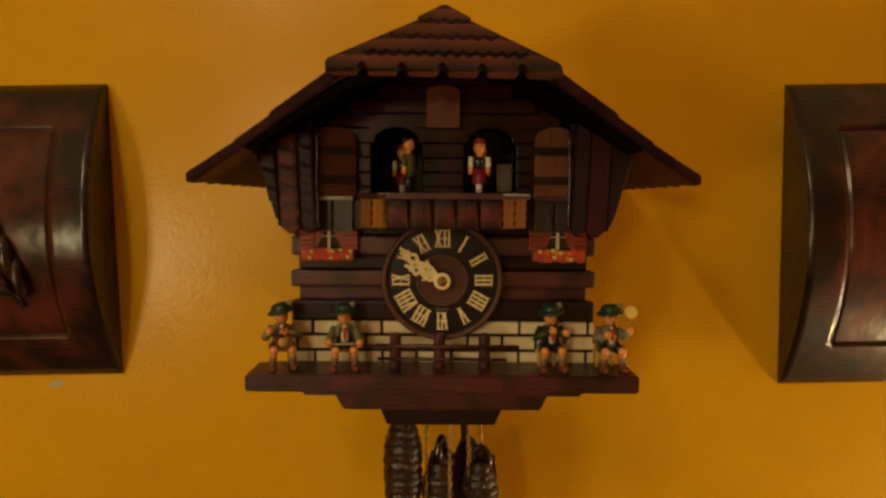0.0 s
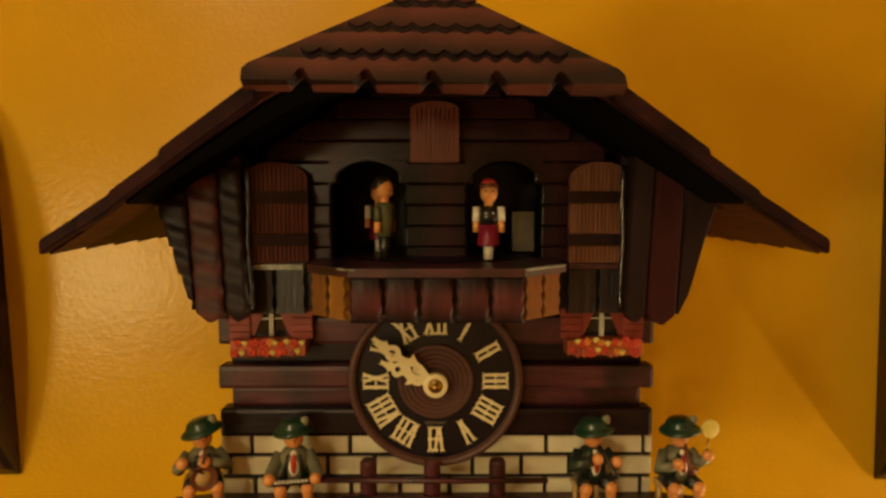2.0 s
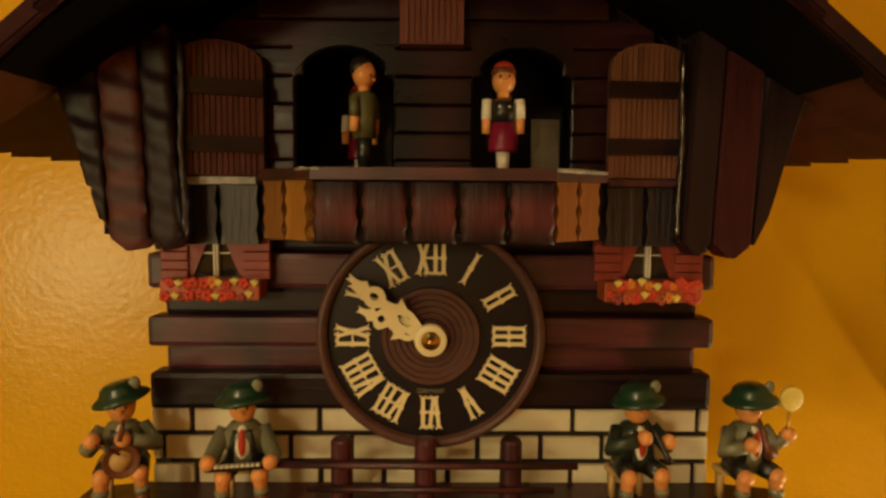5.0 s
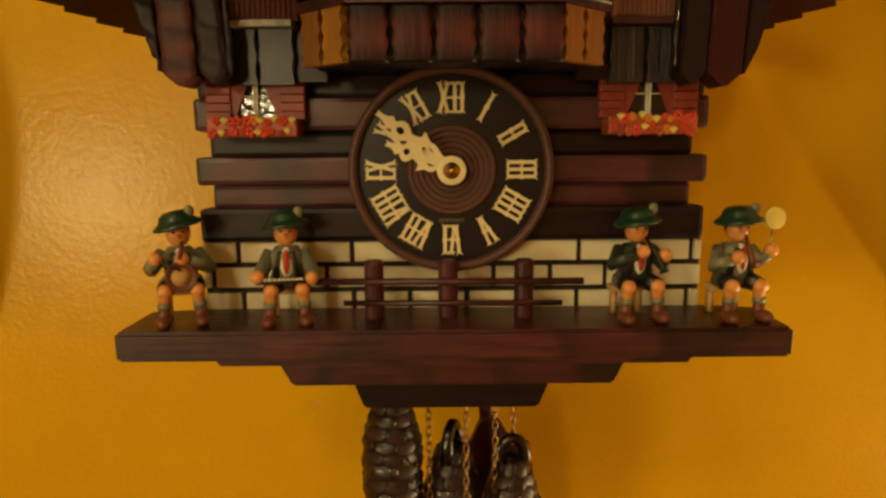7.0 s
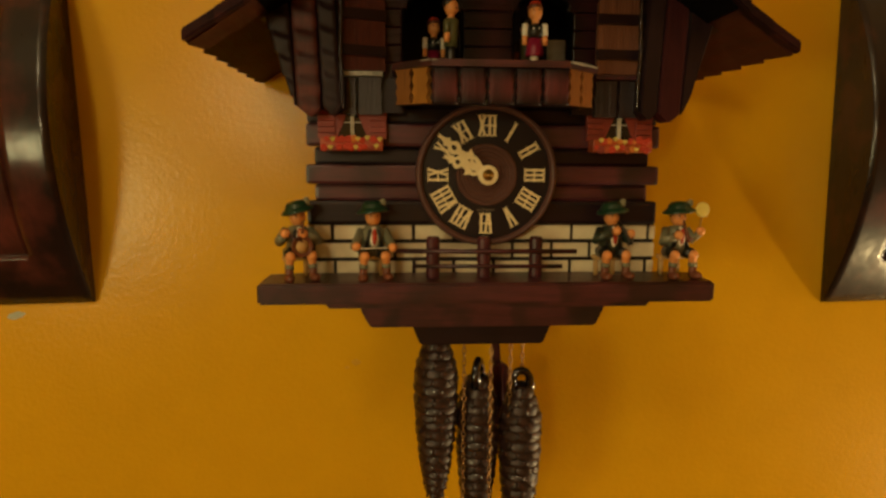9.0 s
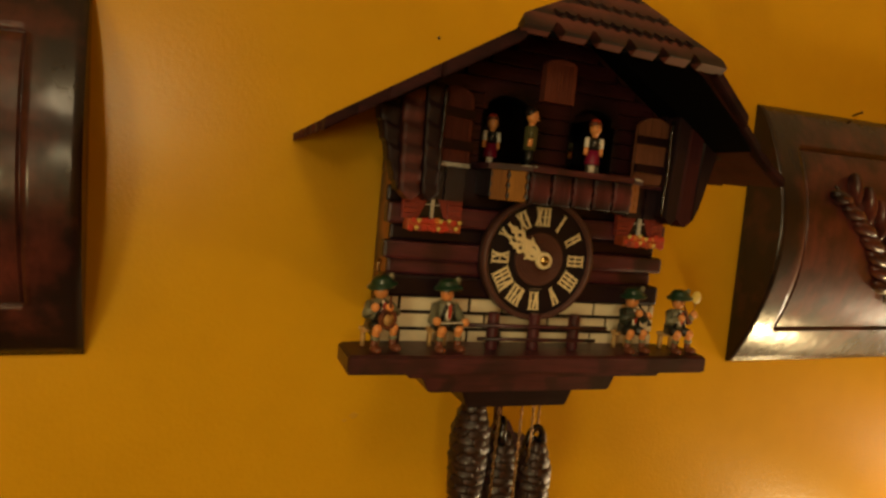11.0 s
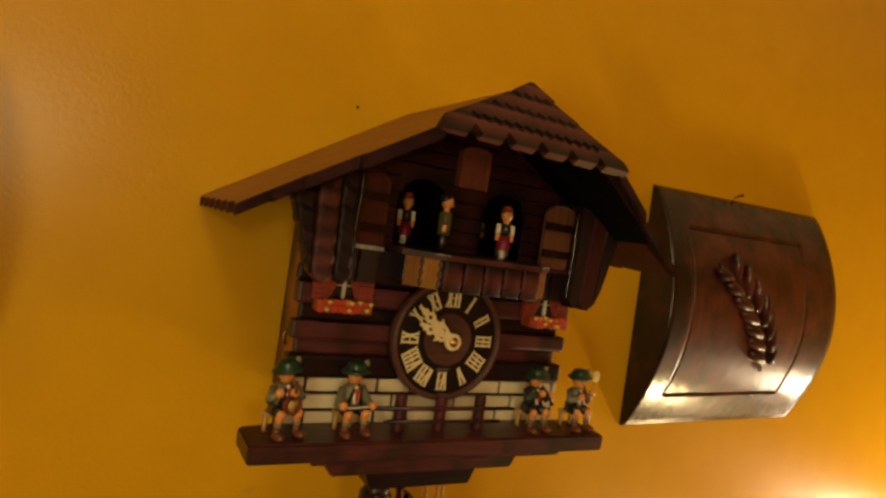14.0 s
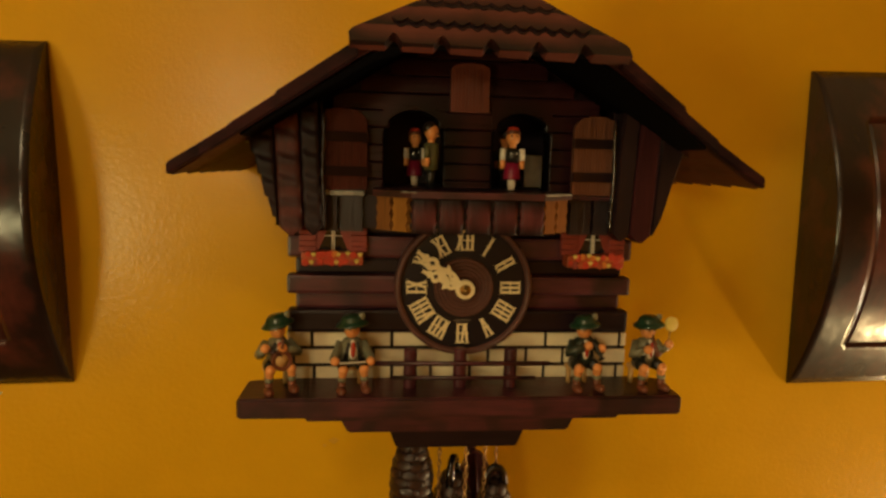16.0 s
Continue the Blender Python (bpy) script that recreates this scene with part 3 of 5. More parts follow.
def shutter(s):
    """A ribbed shutter with an arched head and two dark bars."""
    x0, x1 = (-0.0925, -0.0625) if s < 0 else (0.0648, 0.0945)
    c, half = 0.5 * (x0 + x1), 0.5 * (x1 - x0)
    lean = radians(18 if s < 0 else 4)

    def put(x, y, z):
        d = x - c
        return (c + d * math.cos(lean), y - 0.002 + s * d * math.sin(lean) * (-1 if s < 0 else 1), z)

    bm = bmesh.new()
    prism(bm, arch_outline(c, half, 1.6040, 1.6530, rise=0.008), 0.4475, 0.4515, 0, put)
    skin = M_SHUTTER if s < 0 else M_SHUTTER_LIT
    panel = part("shutter", bm, skin, clock, "reddish brown ribbed wooden shutter")
    n = 13
    for i in range(n):
        bm = bmesh.new()
        x = x0 + 0.002 + (x1 - x0 - 0.004) * i / n
        d = (x + 0.0008 - c) / half
        prism(bm, [(x, 1.6045), (x + 0.0014, 1.6045), (x + 0.0014, 1.6452 + 0.0065 * math.sqrt(1 - d * d)), (x, 1.6452 + 0.0065 * math.sqrt(1 - d * d))], 0.4466, 0.4474, 0, put)
        part("rib", bm, skin, panel)
    for z in (1.6125, 1.6330):
        bm = bmesh.new()
        prism(bm, [(x0 - 0.0008, z), (x1 + 0.0008, z), (x1 + 0.0008, z + 0.0058), (x0 - 0.0008, z + 0.0058)], 0.4445, 0.4478, 0, put)
        part("cross_bar", bm, M_BLACK_X, panel, "dark cross bar")


mirrored(shutter)


def side_apron(s):
    """Two wavy boards under a shutter, with a worn pale ledge on them."""
    a, b = 0.0645, 0.0950
    for k in range(2):
        x = a + (b - a) * k / 2
        bm = bmesh.new()
        xs = sorted((s * (x + 0.0006), s * (x + 0.0149)))
        wavy_slat(bm, xs[0], xs[1], 1.5785, 1.6010, 0.4480, 0.4525, 2, 0.0009)
        part("apron_slat", bm, M_BLACK_Z, clock)
    bm = bmesh.new()
    box(bm, sorted((s * 0.0525, s * 0.0932)), (0.4528, 0.4575), (1.5800, 1.6006))
    part("apron_backing", bm, M_BLACK_X, clock)
    bm = bmesh.new()
    xs = sorted((s * 0.0645, s * 0.0975))
    box(bm, xs, (0.4435, 0.4570), (1.6008, 1.6036), 0.0006)
    part("shutter_ledge", bm, M_WORN if s < 0 else M_WOOD_X, clock)


mirrored(side_apron)


def between(z, rows):
    """The offset at height z on a line given by (height, offset) rows from the foot up."""
    for (za, xa), (zb, xb) in zip(rows, rows[1:]):
        if z <= zb:
            return xa + (xb - xa) * max(0.0, (z - za) / (zb - za))
    return rows[-1][1]


def gable_bracket(s):
    """The planks that hang from each eave: two with pointed feet and an outer one cut to a curve."""
    def z_top(x):
        return slope_z(x) - 0.0078
    lean = 0.04
    if s < 0:
        cut = [(1.579, 0.1145), (1.583, 0.1166), (1.592, 0.1192), (1.598, 0.1218), (1.613, 0.1264), (1.629, 0.1308), (1.640, 0.1340)]
        planks = [(0.0895, 0.1003, 1.5770), (0.1009, 0.1148, 1.5768), (0.1154, None, 1.5828)]
        skins = (M_CARVED_BLACK, M_CARVED, M_CARVED_BLACK)
    else:
        cut = [(1.576, 0.1130), (1.582, 0.1165), (1.590, 0.1205), (1.599, 0.1232), (1.606, 0.1250), (1.619, 0.1285), (1.636, 0.1335), (1.642, 0.1365)]
        planks = [(0.0905, 0.1010, 1.5762), (0.1016, 0.1152, 1.5752), (0.1158, None, 1.5802)]
        skins = (M_CARVED_BLACK, M_CARVED_PLAIN, M_CARVED_BLACK)
    for k, (xa, xb, foot) in enumerate(planks):
        n = 64
        bm = bmesh.new()
        front, back = [], []
        for i in range(n + 1):
            f = i / n
            z = foot + (z_top(xa) - foot) * f
            row_f, row_b = [], []
            for u in (0.0, 0.08, 0.25, 0.42, 0.58, 0.75, 0.92, 1.0):
                xo = xb
                if xo is None:
                    notch = 0.0018 * ((z / 0.0125) % 1.0) if s < 0 else 0.0
                    xo = max(xa + 0.0008, between(z, cut) - notch - lean * (z - 1.606))
                x = xa + (xo - xa) * u
                # long curved chip cuts on one side of the house, a plain planed face on the other
                c = (z / 0.0128 - 0.30 * u * u + 0.13 * k) % 1.0
                out = 0.0013 * math.sin(math.pi * (c / 1.36 if c < 0.68 else 0.5 + (c - 0.68) / 0.64)) ** 2 if s < 0 else 0.0
                edge = 0.0014 if u in (0.0, 1.0) else 0.0
                zz = z
                if k < 2 and i < 9:
                    # the foot comes to a blunt point
                    zz = max(z, foot + 0.0062 * max(0.0, abs(u - 0.5) * 2 - 0.12))
                lx = x + lean * (zz - 1.606)
                zz = min(zz, z_top(lx) - 0.0004 * (n - i) / n)
                row_f.append(bm.verts.new((s * lx, 0.4345 - out + edge + (0.0 if k < 2 else 0.0012), zz)))
                row_b.append(bm.verts.new((s * lx, 0.4475, zz)))
            front.append(row_f), back.append(row_b)
        m = len(front[0])
        for rows in (front, back):
            for p, q in zip(rows, rows[1:]):
                for i in range(m - 1):
                    bm.faces.new((p[i], p[i + 1], q[i + 1], q[i]))
        for i in (0, m - 1):
            for p, q, r, t in zip(front, front[1:], back, back[1:]):
                bm.faces.new((p[i], q[i], t[i], r[i]))
        for row in (0, -1):
            for i in range(m - 1):
                bm.faces.new((front[row][i], front[row][i + 1], back[row][i + 1], back[row][i]))
        part("eave_plank", bm, skins[k], clock, "", s < 0)
    # the plain backing that carries them up to the roof
    bm = bmesh.new()
    prism(bm, [(s * x, z) for x, z in ((0.0900, 1.5815), (0.1105, 1.5815), (0.1260, 1.622), (0.1270, z_top(0.1270)), (0.0900, z_top(0.0900)))], 0.4478, 0.4575)
    part("eave_backing", bm, M_BLACK_X, clock)
    # a turned, swelling moulding along the inner edge
    bm = bmesh.new()
    pts = [(s * (0.0884 - 0.0004 * math.sin(0.4 * i)), 0.4372, 1.5810 + 0.0029 * i) for i in range(25)]
    tube(bm, pts, [0.0011 + 0.0006 * math.sin(0.95 * i) ** 2 for i in range(25)], 0, 8)
    part("edge_moulding", bm, M_BLACK_Z if s < 0 else M_LACQUER, clock, "glossy black edge moulding", True)


mirrored(gable_bracket)

# balcony: floor, top rail, five broad slats in front and two on each slanted side
BAL = [(-0.0590, 0.4560), (-0.0590, 0.4265), (-0.0375, 0.4068), (0.0382, 0.4068), (0.0598, 0.4265), (0.0598, 0.4560)]
bm = bmesh.new()
prism(bm, BAL, 1.6018, 1.6055, 0, lambda x, a, b: (x, b, a))
balcony = part("balcony", bm, M_WOOD_X, clock, "small wooden balcony with wavy slats under the dancers")
bm = bmesh.new()
prism(bm, [(-0.0555, 0.4560), (-0.0555, 0.4290), (-0.0355, 0.4128), (0.0362, 0.4128), (0.0562, 0.4290), (0.0562, 0.4560)], 1.5845, 1.6017, 0, lambda x, a, b: (x, b, a))
part("balcony_core", bm, M_BLACK_Z, balcony)
for i in range(5):
    bm = bmesh.new()
    x0 = -0.0377 + 0.01536 * i
    wavy_slat(bm, x0 + 0.0006, x0 + 0.0148, 1.5818, 1.6017, 0.4088, 0.4127, 3, 0.0008,
              put=lambda x, y, z, c=x0 + 0.0077: (x, y - 0.0009 * (1 - ((x - c) / 0.0078) ** 2) - 0.0010 * math.sin(math.pi * (z - 1.5818) / 0.0199), z))
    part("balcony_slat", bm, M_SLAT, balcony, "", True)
for s in (-1, 1):
    for k in range(2):
        bm = bmesh.new()
        f0, f1 = 0.06 + 0.47 * k, 0.44 + 0.47 * k

        def put(x, y, z, s=s):
            return (s * (0.0386 + 0.0195 * x) - s * y * 0.6, 0.4098 + 0.0165 * x + y * 0.6, z)

        wavy_slat(bm, f0 - 0.02, f1 + 0.03, 1.5825, 1.6017, 0.0, 0.004, 3, 0.045, put)
        part("balcony_slat", bm, (M_GOLDEN, M_PALE)[k] if s < 0 else M_PALE_BROWN, balcony, "wavy slat, lamp glow put into its pale brown")
# bare wood on the rail where the stain has worn off its edges
for (xa, ya), (xb, yb), w in (((0.0388, 0.4072), (0.0590, 0.4258), 0.0009), ((-0.0430, 0.4116), (-0.0378, 0.4068), 0.0006), ((-0.0372, 0.4066), (-0.0345, 0.4066), 0.0005)):
    bm = bmesh.new()
    tube(bm, [(xa, ya, 1.6049), (0.5 * (xa + xb), 0.5 * (ya + yb), 1.6051), (xb, yb, 1.6049)], [w * 0.6, w, w * 0.6], 0, 6)
    part("worn_edge", bm, M_WORN, balcony, "pale worn edge of the rail")
# turntable on which the dancers stand
bm = bmesh.new()
lathe(bm, [(0.0525, 0), (0.0532, 0.0004), (0.0525, 0.0008)], (0, 0.4828, 1.6056), 48)
part("turntable", bm, M_BLACK_X, clock, "black turntable disc")
# added pale patch: light on the doorway's inner wall, put in as a plate
bm = bmesh.new()
box(bm, (0.040, 0.0515), (0.470, 0.472), (1.6075, 1.6285), 0.0005)
part("lit_wall_patch", bm, M_INNER_LIT, clock, "added pale patch for the lit inner wall of the doorway")

# lower storey: log beams, proud and set back in turn
for x, z0, z1, y, m in ((0.1130, 1.5596, 1.5745, 0.4600, M_WOOD_X), (0.1088, 1.5480, 1.5600, 0.4660, M_BLACK_X), (0.1136, 1.5360, 1.5490, 0.4600, M_WOOD_X),
                        (0.1088, 1.5250, 1.5365, 0.4660, M_WOOD_X), (0.1134, 1.5105, 1.5262, 0.4600, M_BLACK_X), (0.1130, 1.5740, 1.5860, 0.4660, M_BLACK_X)):
    bm = bmesh.new()
    box(bm, (-x, x), (y, 0.4720), (z0 + 0.0003, z1 - 0.0003), 0.0022)
    part("log_beam", bm, m, clock)
bm = bmesh.new()
box(bm, (-0.088, 0.088), (0.4722, WALL - 0.002), (1.4720, 1.5960), 0.001)
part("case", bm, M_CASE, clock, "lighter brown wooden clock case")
for s in (-1, 1):
    bm = bmesh.new()
    box(bm, sorted((s * 0.0840, s * 0.0880)), (0.4722, WALL - 0.002), (1.5962, 1.6585), 0.0005)
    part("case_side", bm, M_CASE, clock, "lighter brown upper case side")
    # black linings carry the same inside shade in their colour
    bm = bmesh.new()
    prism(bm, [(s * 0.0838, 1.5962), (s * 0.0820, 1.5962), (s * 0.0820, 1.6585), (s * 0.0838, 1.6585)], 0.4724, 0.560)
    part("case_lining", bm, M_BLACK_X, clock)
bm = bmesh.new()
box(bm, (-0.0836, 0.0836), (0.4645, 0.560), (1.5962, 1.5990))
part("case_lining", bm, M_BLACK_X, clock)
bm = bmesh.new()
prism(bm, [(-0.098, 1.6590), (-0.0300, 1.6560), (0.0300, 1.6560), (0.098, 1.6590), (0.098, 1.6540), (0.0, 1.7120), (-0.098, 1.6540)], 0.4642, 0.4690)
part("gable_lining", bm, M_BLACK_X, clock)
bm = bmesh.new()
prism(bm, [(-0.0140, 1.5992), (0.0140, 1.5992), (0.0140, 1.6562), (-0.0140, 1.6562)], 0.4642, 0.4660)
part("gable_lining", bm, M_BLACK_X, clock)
for z, y in ((1.625, 0.540), (1.517, 0.560)):
    bm = bmesh.new()
    tube(bm, [(-0.0885, y, z - 0.006), (-0.0905, y, z - 0.003), (-0.0905, y, z + 0.003), (-0.0885, y, z + 0.006)], 0.0016)
    part("side_catch", bm, M_CHAIN, clock)

# painted brick footing: each brick proud of the dark joints
bm = bmesh.new()
box(bm, (-0.1142, 0.1142), (0.4655, 0.4720), (1.4756, 1.5106))
footing = part("brick_footing", bm, M_MORTAR, clock, "black jointed footing of cream painted bricks")
J = 0.0011
for z0, z1, joints in ((1.5008, 1.5100, (-0.0980, -0.0459, -0.0196, 0.0067, 0.0582, 0.1098)), (1.4890, 1.4982, (-0.1100, -0.0580, -0.0330, 0.0190, 0.0451, 0.0706)),
                       (1.4772, 1.4864, (-0.0966, -0.0456, -0.0196, 0.0067, 0.0577, 0.1087))):
    cuts = [-0.1142 - J] + list(joints) + [0.1142 + J]
    for a, b in zip(cuts, cuts[1:]):
        if b - a > 0.004:
            bm = bmesh.new()
            box(bm, (a + J, b - J), (0.4635, 0.4660), (z0, z1), 0.0005)
            part("brick", bm, M_BRICK, footing)

# platform and the stepped corbel below it
bm = bmesh.new()
prism(bm, [(-0.1384, 0.4270), (-0.1375, 0.4258), (0.1375, 0.4258), (0.1384, 0.4270), (0.1384, 0.4600), (0.1150, 0.4654), (-0.1150, 0.4654), (-0.1384, 0.4600)], 1.4664, 1.4790,
      0, lambda x, a, b: (x, b, a))
bmesh.ops.bevel(bm, geom=[e for e in bm.edges if abs(e.verts[0].co.z - e.verts[1].co.z) < 1e-5], offset=0.0014, segments=2, affect="EDGES")
part("platform", bm, M_WOOD_X, clock, "reddish brown wooden platform for the musicians")
bm = bmesh.new()
prism(bm, [(-0.1000, 1.4668), (0.1000, 1.4668), (0.0970, 1.4632), (-0.0970, 1.4632)], 0.4300, 0.540)
part("corbel_board", bm, M_WOOD_X, clock)
bm = bmesh.new()
prism(bm, [(-0.0800, 1.4634), (0.0790, 1.4634), (0.0790, 1.4560), (0.0735, 1.4446), (-0.0738, 1.4446), (-0.0800, 1.4560)], 0.4540, 0.550)
bmesh.ops.bevel(bm, geom=bm.edges[:], offset=0.001, segments=2, affect="EDGES")
part("corbel_board", bm, M_WOOD_X, clock)
bm = bmesh.new()
prism(bm, [(-0.0470, 1.4448), (0.0455, 1.4448), (0.0400, 1.4312), (-0.0418, 1.4312)], 0.4590, 0.550)
bmesh.ops.bevel(bm, geom=bm.edges[:], offset=0.001, segments=2, affect="EDGES")
part("corbel_board", bm, M_BLACK_X, clock)

# dial: turned wooden ring, black face, bone numerals and hands
bm = bmesh.new()
lathe(bm, [(0.0405, 0.0045), (0.0405, 0.0000), (0.0420, -0.0012), (0.0438, -0.0008), (0.0445, 0.0012), (0.0445, 0.0100), (0.0405, 0.0100)], (-0.0004, 0.4515, DIAL_Z), 72, axis="y")
dial = part("dial", bm, M_TURNED, clock, "round dial with black face, bone numerals and turned wooden ring", True)
bm = bmesh.new()
lathe(bm, [(0.0407, 0.0060), (0.0407, 0.0028), (0.0200, 0.0024)], (-0.0004, 0.4515, DIAL_Z), 72, axis="y")
part("dial_face", bm, M_DIAL, dial, "matt black dial face")
bm = bmesh.new()
prof = [(0.0196, 0.0040)]
for k in range(6):
    r = 0.0192 - 0.0024 * k
    prof += [(r, 0.0009), (r - 0.0004, 0.0004), (r - 0.0020, 0.0004), (r - 0.0022, 0.0008)]
lathe(bm, prof, (-0.0004, 0.4515, DIAL_Z), 56, axis="y")
part("dial_centre", bm, M_TURNED, dial, "turned brown wooden dial centre with rings")


def stroke(bm, a, b, w, y, put, depth=0.0012):
    """A slim bar from a to b with fishtail ends and a small knop at its middle."""
    a, b = Vector(a), Vector(b)
    d = (b - a).normalized()
    n = Vector((-d.y, d.x))
    half = 0.5 * (b - a).length
    side = [(0.0, 1.45), (0.0013, 0.75), (half - 0.0010, 0.75), (half, 1.25)]
    side += [(2 * half - v, k) for v, k in reversed(side[:-1])]
    pts = [a + d * 0.0008] + [a + d * v + n * w * k for v, k in side] + [b - d * 0.0008] + [a + d * v - n * w * k for v, k in reversed(side)]
    prism(bm, [(p.x, p.y) for p in pts], y, y - depth, 0, put)


WIDTH = {"I": 0.0031, "V": 0.0059, "X": 0.0064}
for h, text in enumerate(("XII", "I", "II", "III", "IIII", "V", "VI", "VII", "VIII", "IX", "X", "XI")):
    turn = radians(-30 * h)

    def put(x, y, z, turn=turn):
        return (-0.0004 + x * math.cos(turn) - z * math.sin(turn), y, DIAL_Z + x * math.sin(turn) + z * math.cos(turn))

    bm = bmesh.new()
    x = -0.5 * sum(WIDTH[c] for c in text)
    lo, hi = 0.0236, 0.0374
    middles = []
    for c in text:
        w = WIDTH[c]
        m = x + 0.5 * w
        if c == "I":
            stroke(bm, (m, lo), (m, hi), 0.00100, 0.4542, put)
        elif c == "V":
            stroke(bm, (m - 0.0003, lo + 0.0004), (m - 0.0019, hi), 0.00100, 0.4542, put)
            stroke(bm, (m + 0.0003, lo), (m + 0.0019, hi), 0.00092, 0.4540, put)
        else:
            stroke(bm, (m - 0.0020, lo), (m + 0.0020, hi), 0.00102, 0.4542, put)
            stroke(bm, (m + 0.0020, lo), (m - 0.0020, hi), 0.00092, 0.4540, put)
        middles.append(m)
        x += w
    # thin ties that join the strokes of one numeral
    if len(text) > 1:
        for r in (lo + 0.0011, 0.5 * (lo + hi), hi - 0.0011):
            prism(bm, [(middles[0], r - 0.00038), (middles[-1], r - 0.00038), (middles[-1], r + 0.00038), (middles[0], r + 0.00038)], 0.4542, 0.4534, 0, put)
    part("numeral", bm, M_BONE, dial)


def hand(name, hours, length, y):
    """A carved bone hand: pierced flame, backward thorns, pierced knop and a split tip."""
    turn = radians(-30 * hours)

    def put(x, yy, z):
        return (-0.0004 + x * math.cos(turn) - z * math.sin(turn), yy, DIAL_Z + x * math.sin(turn) + z * math.cos(turn))

    bm = bmesh.new()
    L = length
    right = [(0.0030, 0.0040), (0.0026, 0.0065), (0.0036, 0.24 * L), (0.0042, 0.30 * L), (0.0040, 0.36 * L), (0.0060, 0.47 * L), (0.0034, 0.46 * L), (0.0024, 0.50 * L),
             (0.0018, 0.57 * L), (0.0032, 0.61 * L), (0.0042, 0.66 * L), (0.0040, 0.71 * L), (0.0028, 0.75 * L), (0.0018, 0.77 * L), (0.0030, 0.83 * L), (0.0017, 0.86 * L), (0.0010, 0.93 * L), (0.0012, L), (0.0, 0.975 * L)]
    low_hole = [(0.0, 0.235 * L), (0.0013, 0.26 * L), (0.0019, 0.31 * L), (0.0012, 0.36 * L), (0.0, 0.40 * L)]
    top_hole = [(0.0, 0.635 * L), (0.0011, 0.65 * L), (0.0015, 0.68 * L), (0.0010, 0.715 * L), (0.0, 0.73 * L)]
    for s in (-1, 1):
        pts = [(0.0, 0.004)] + right + list(reversed(top_hole)) + list(reversed(low_hole))
        prism(bm, [(s * a, b) for a, b in pts], y, y - 0.0011, 0, put)
    lathe(bm, [(0.0030, 0), (0.0056, 0), (0.0062, -0.0005), (0.0060, -0.0012), (0.0044, -0.0016), (0.0030, -0.0012)], (-0.0004, y, DIAL_Z), 28, axis="y")
    part(name, bm, M_BONE, clock, "carved bone-coloured clock hand")


hand("hour_hand", 9.76, 0.0300, 0.4478)
hand("minute_hand", 10.27, 0.0396, 0.4458)
bm = bmesh.new()
lathe(bm, [(0.0004, 0.009), (0.0034, 0.008), (0.0036, -0.0004), (0.0030, -0.0012), (0.0016, -0.0013), (0.0014, -0.0034), (0.0004, -0.0036)], (-0.0004, 0.4445, DIAL_Z), 18, axis="y")
part("hand_nut", bm, M_BRASS, clock, "brass hand nut", True)
font = bpy.data.curves.new("dial_lettering", "FONT")
font.body, font.size, font.align_x, font.extrude = "GERMANY", 0.0024, "CENTER", 0.0001
word = new("dial_lettering", font)
word.parent = dial
word.matrix_parent_inverse = Matrix()
word.location = Vector((-0.0004, 0.4538, DIAL_Z - 0.0228)) - origin(dial)
word.rotation_euler = (radians(90), 0, 0)
font.materials.append(paint("dial_letter_grey", (0.25, 0.22, 0.16)))


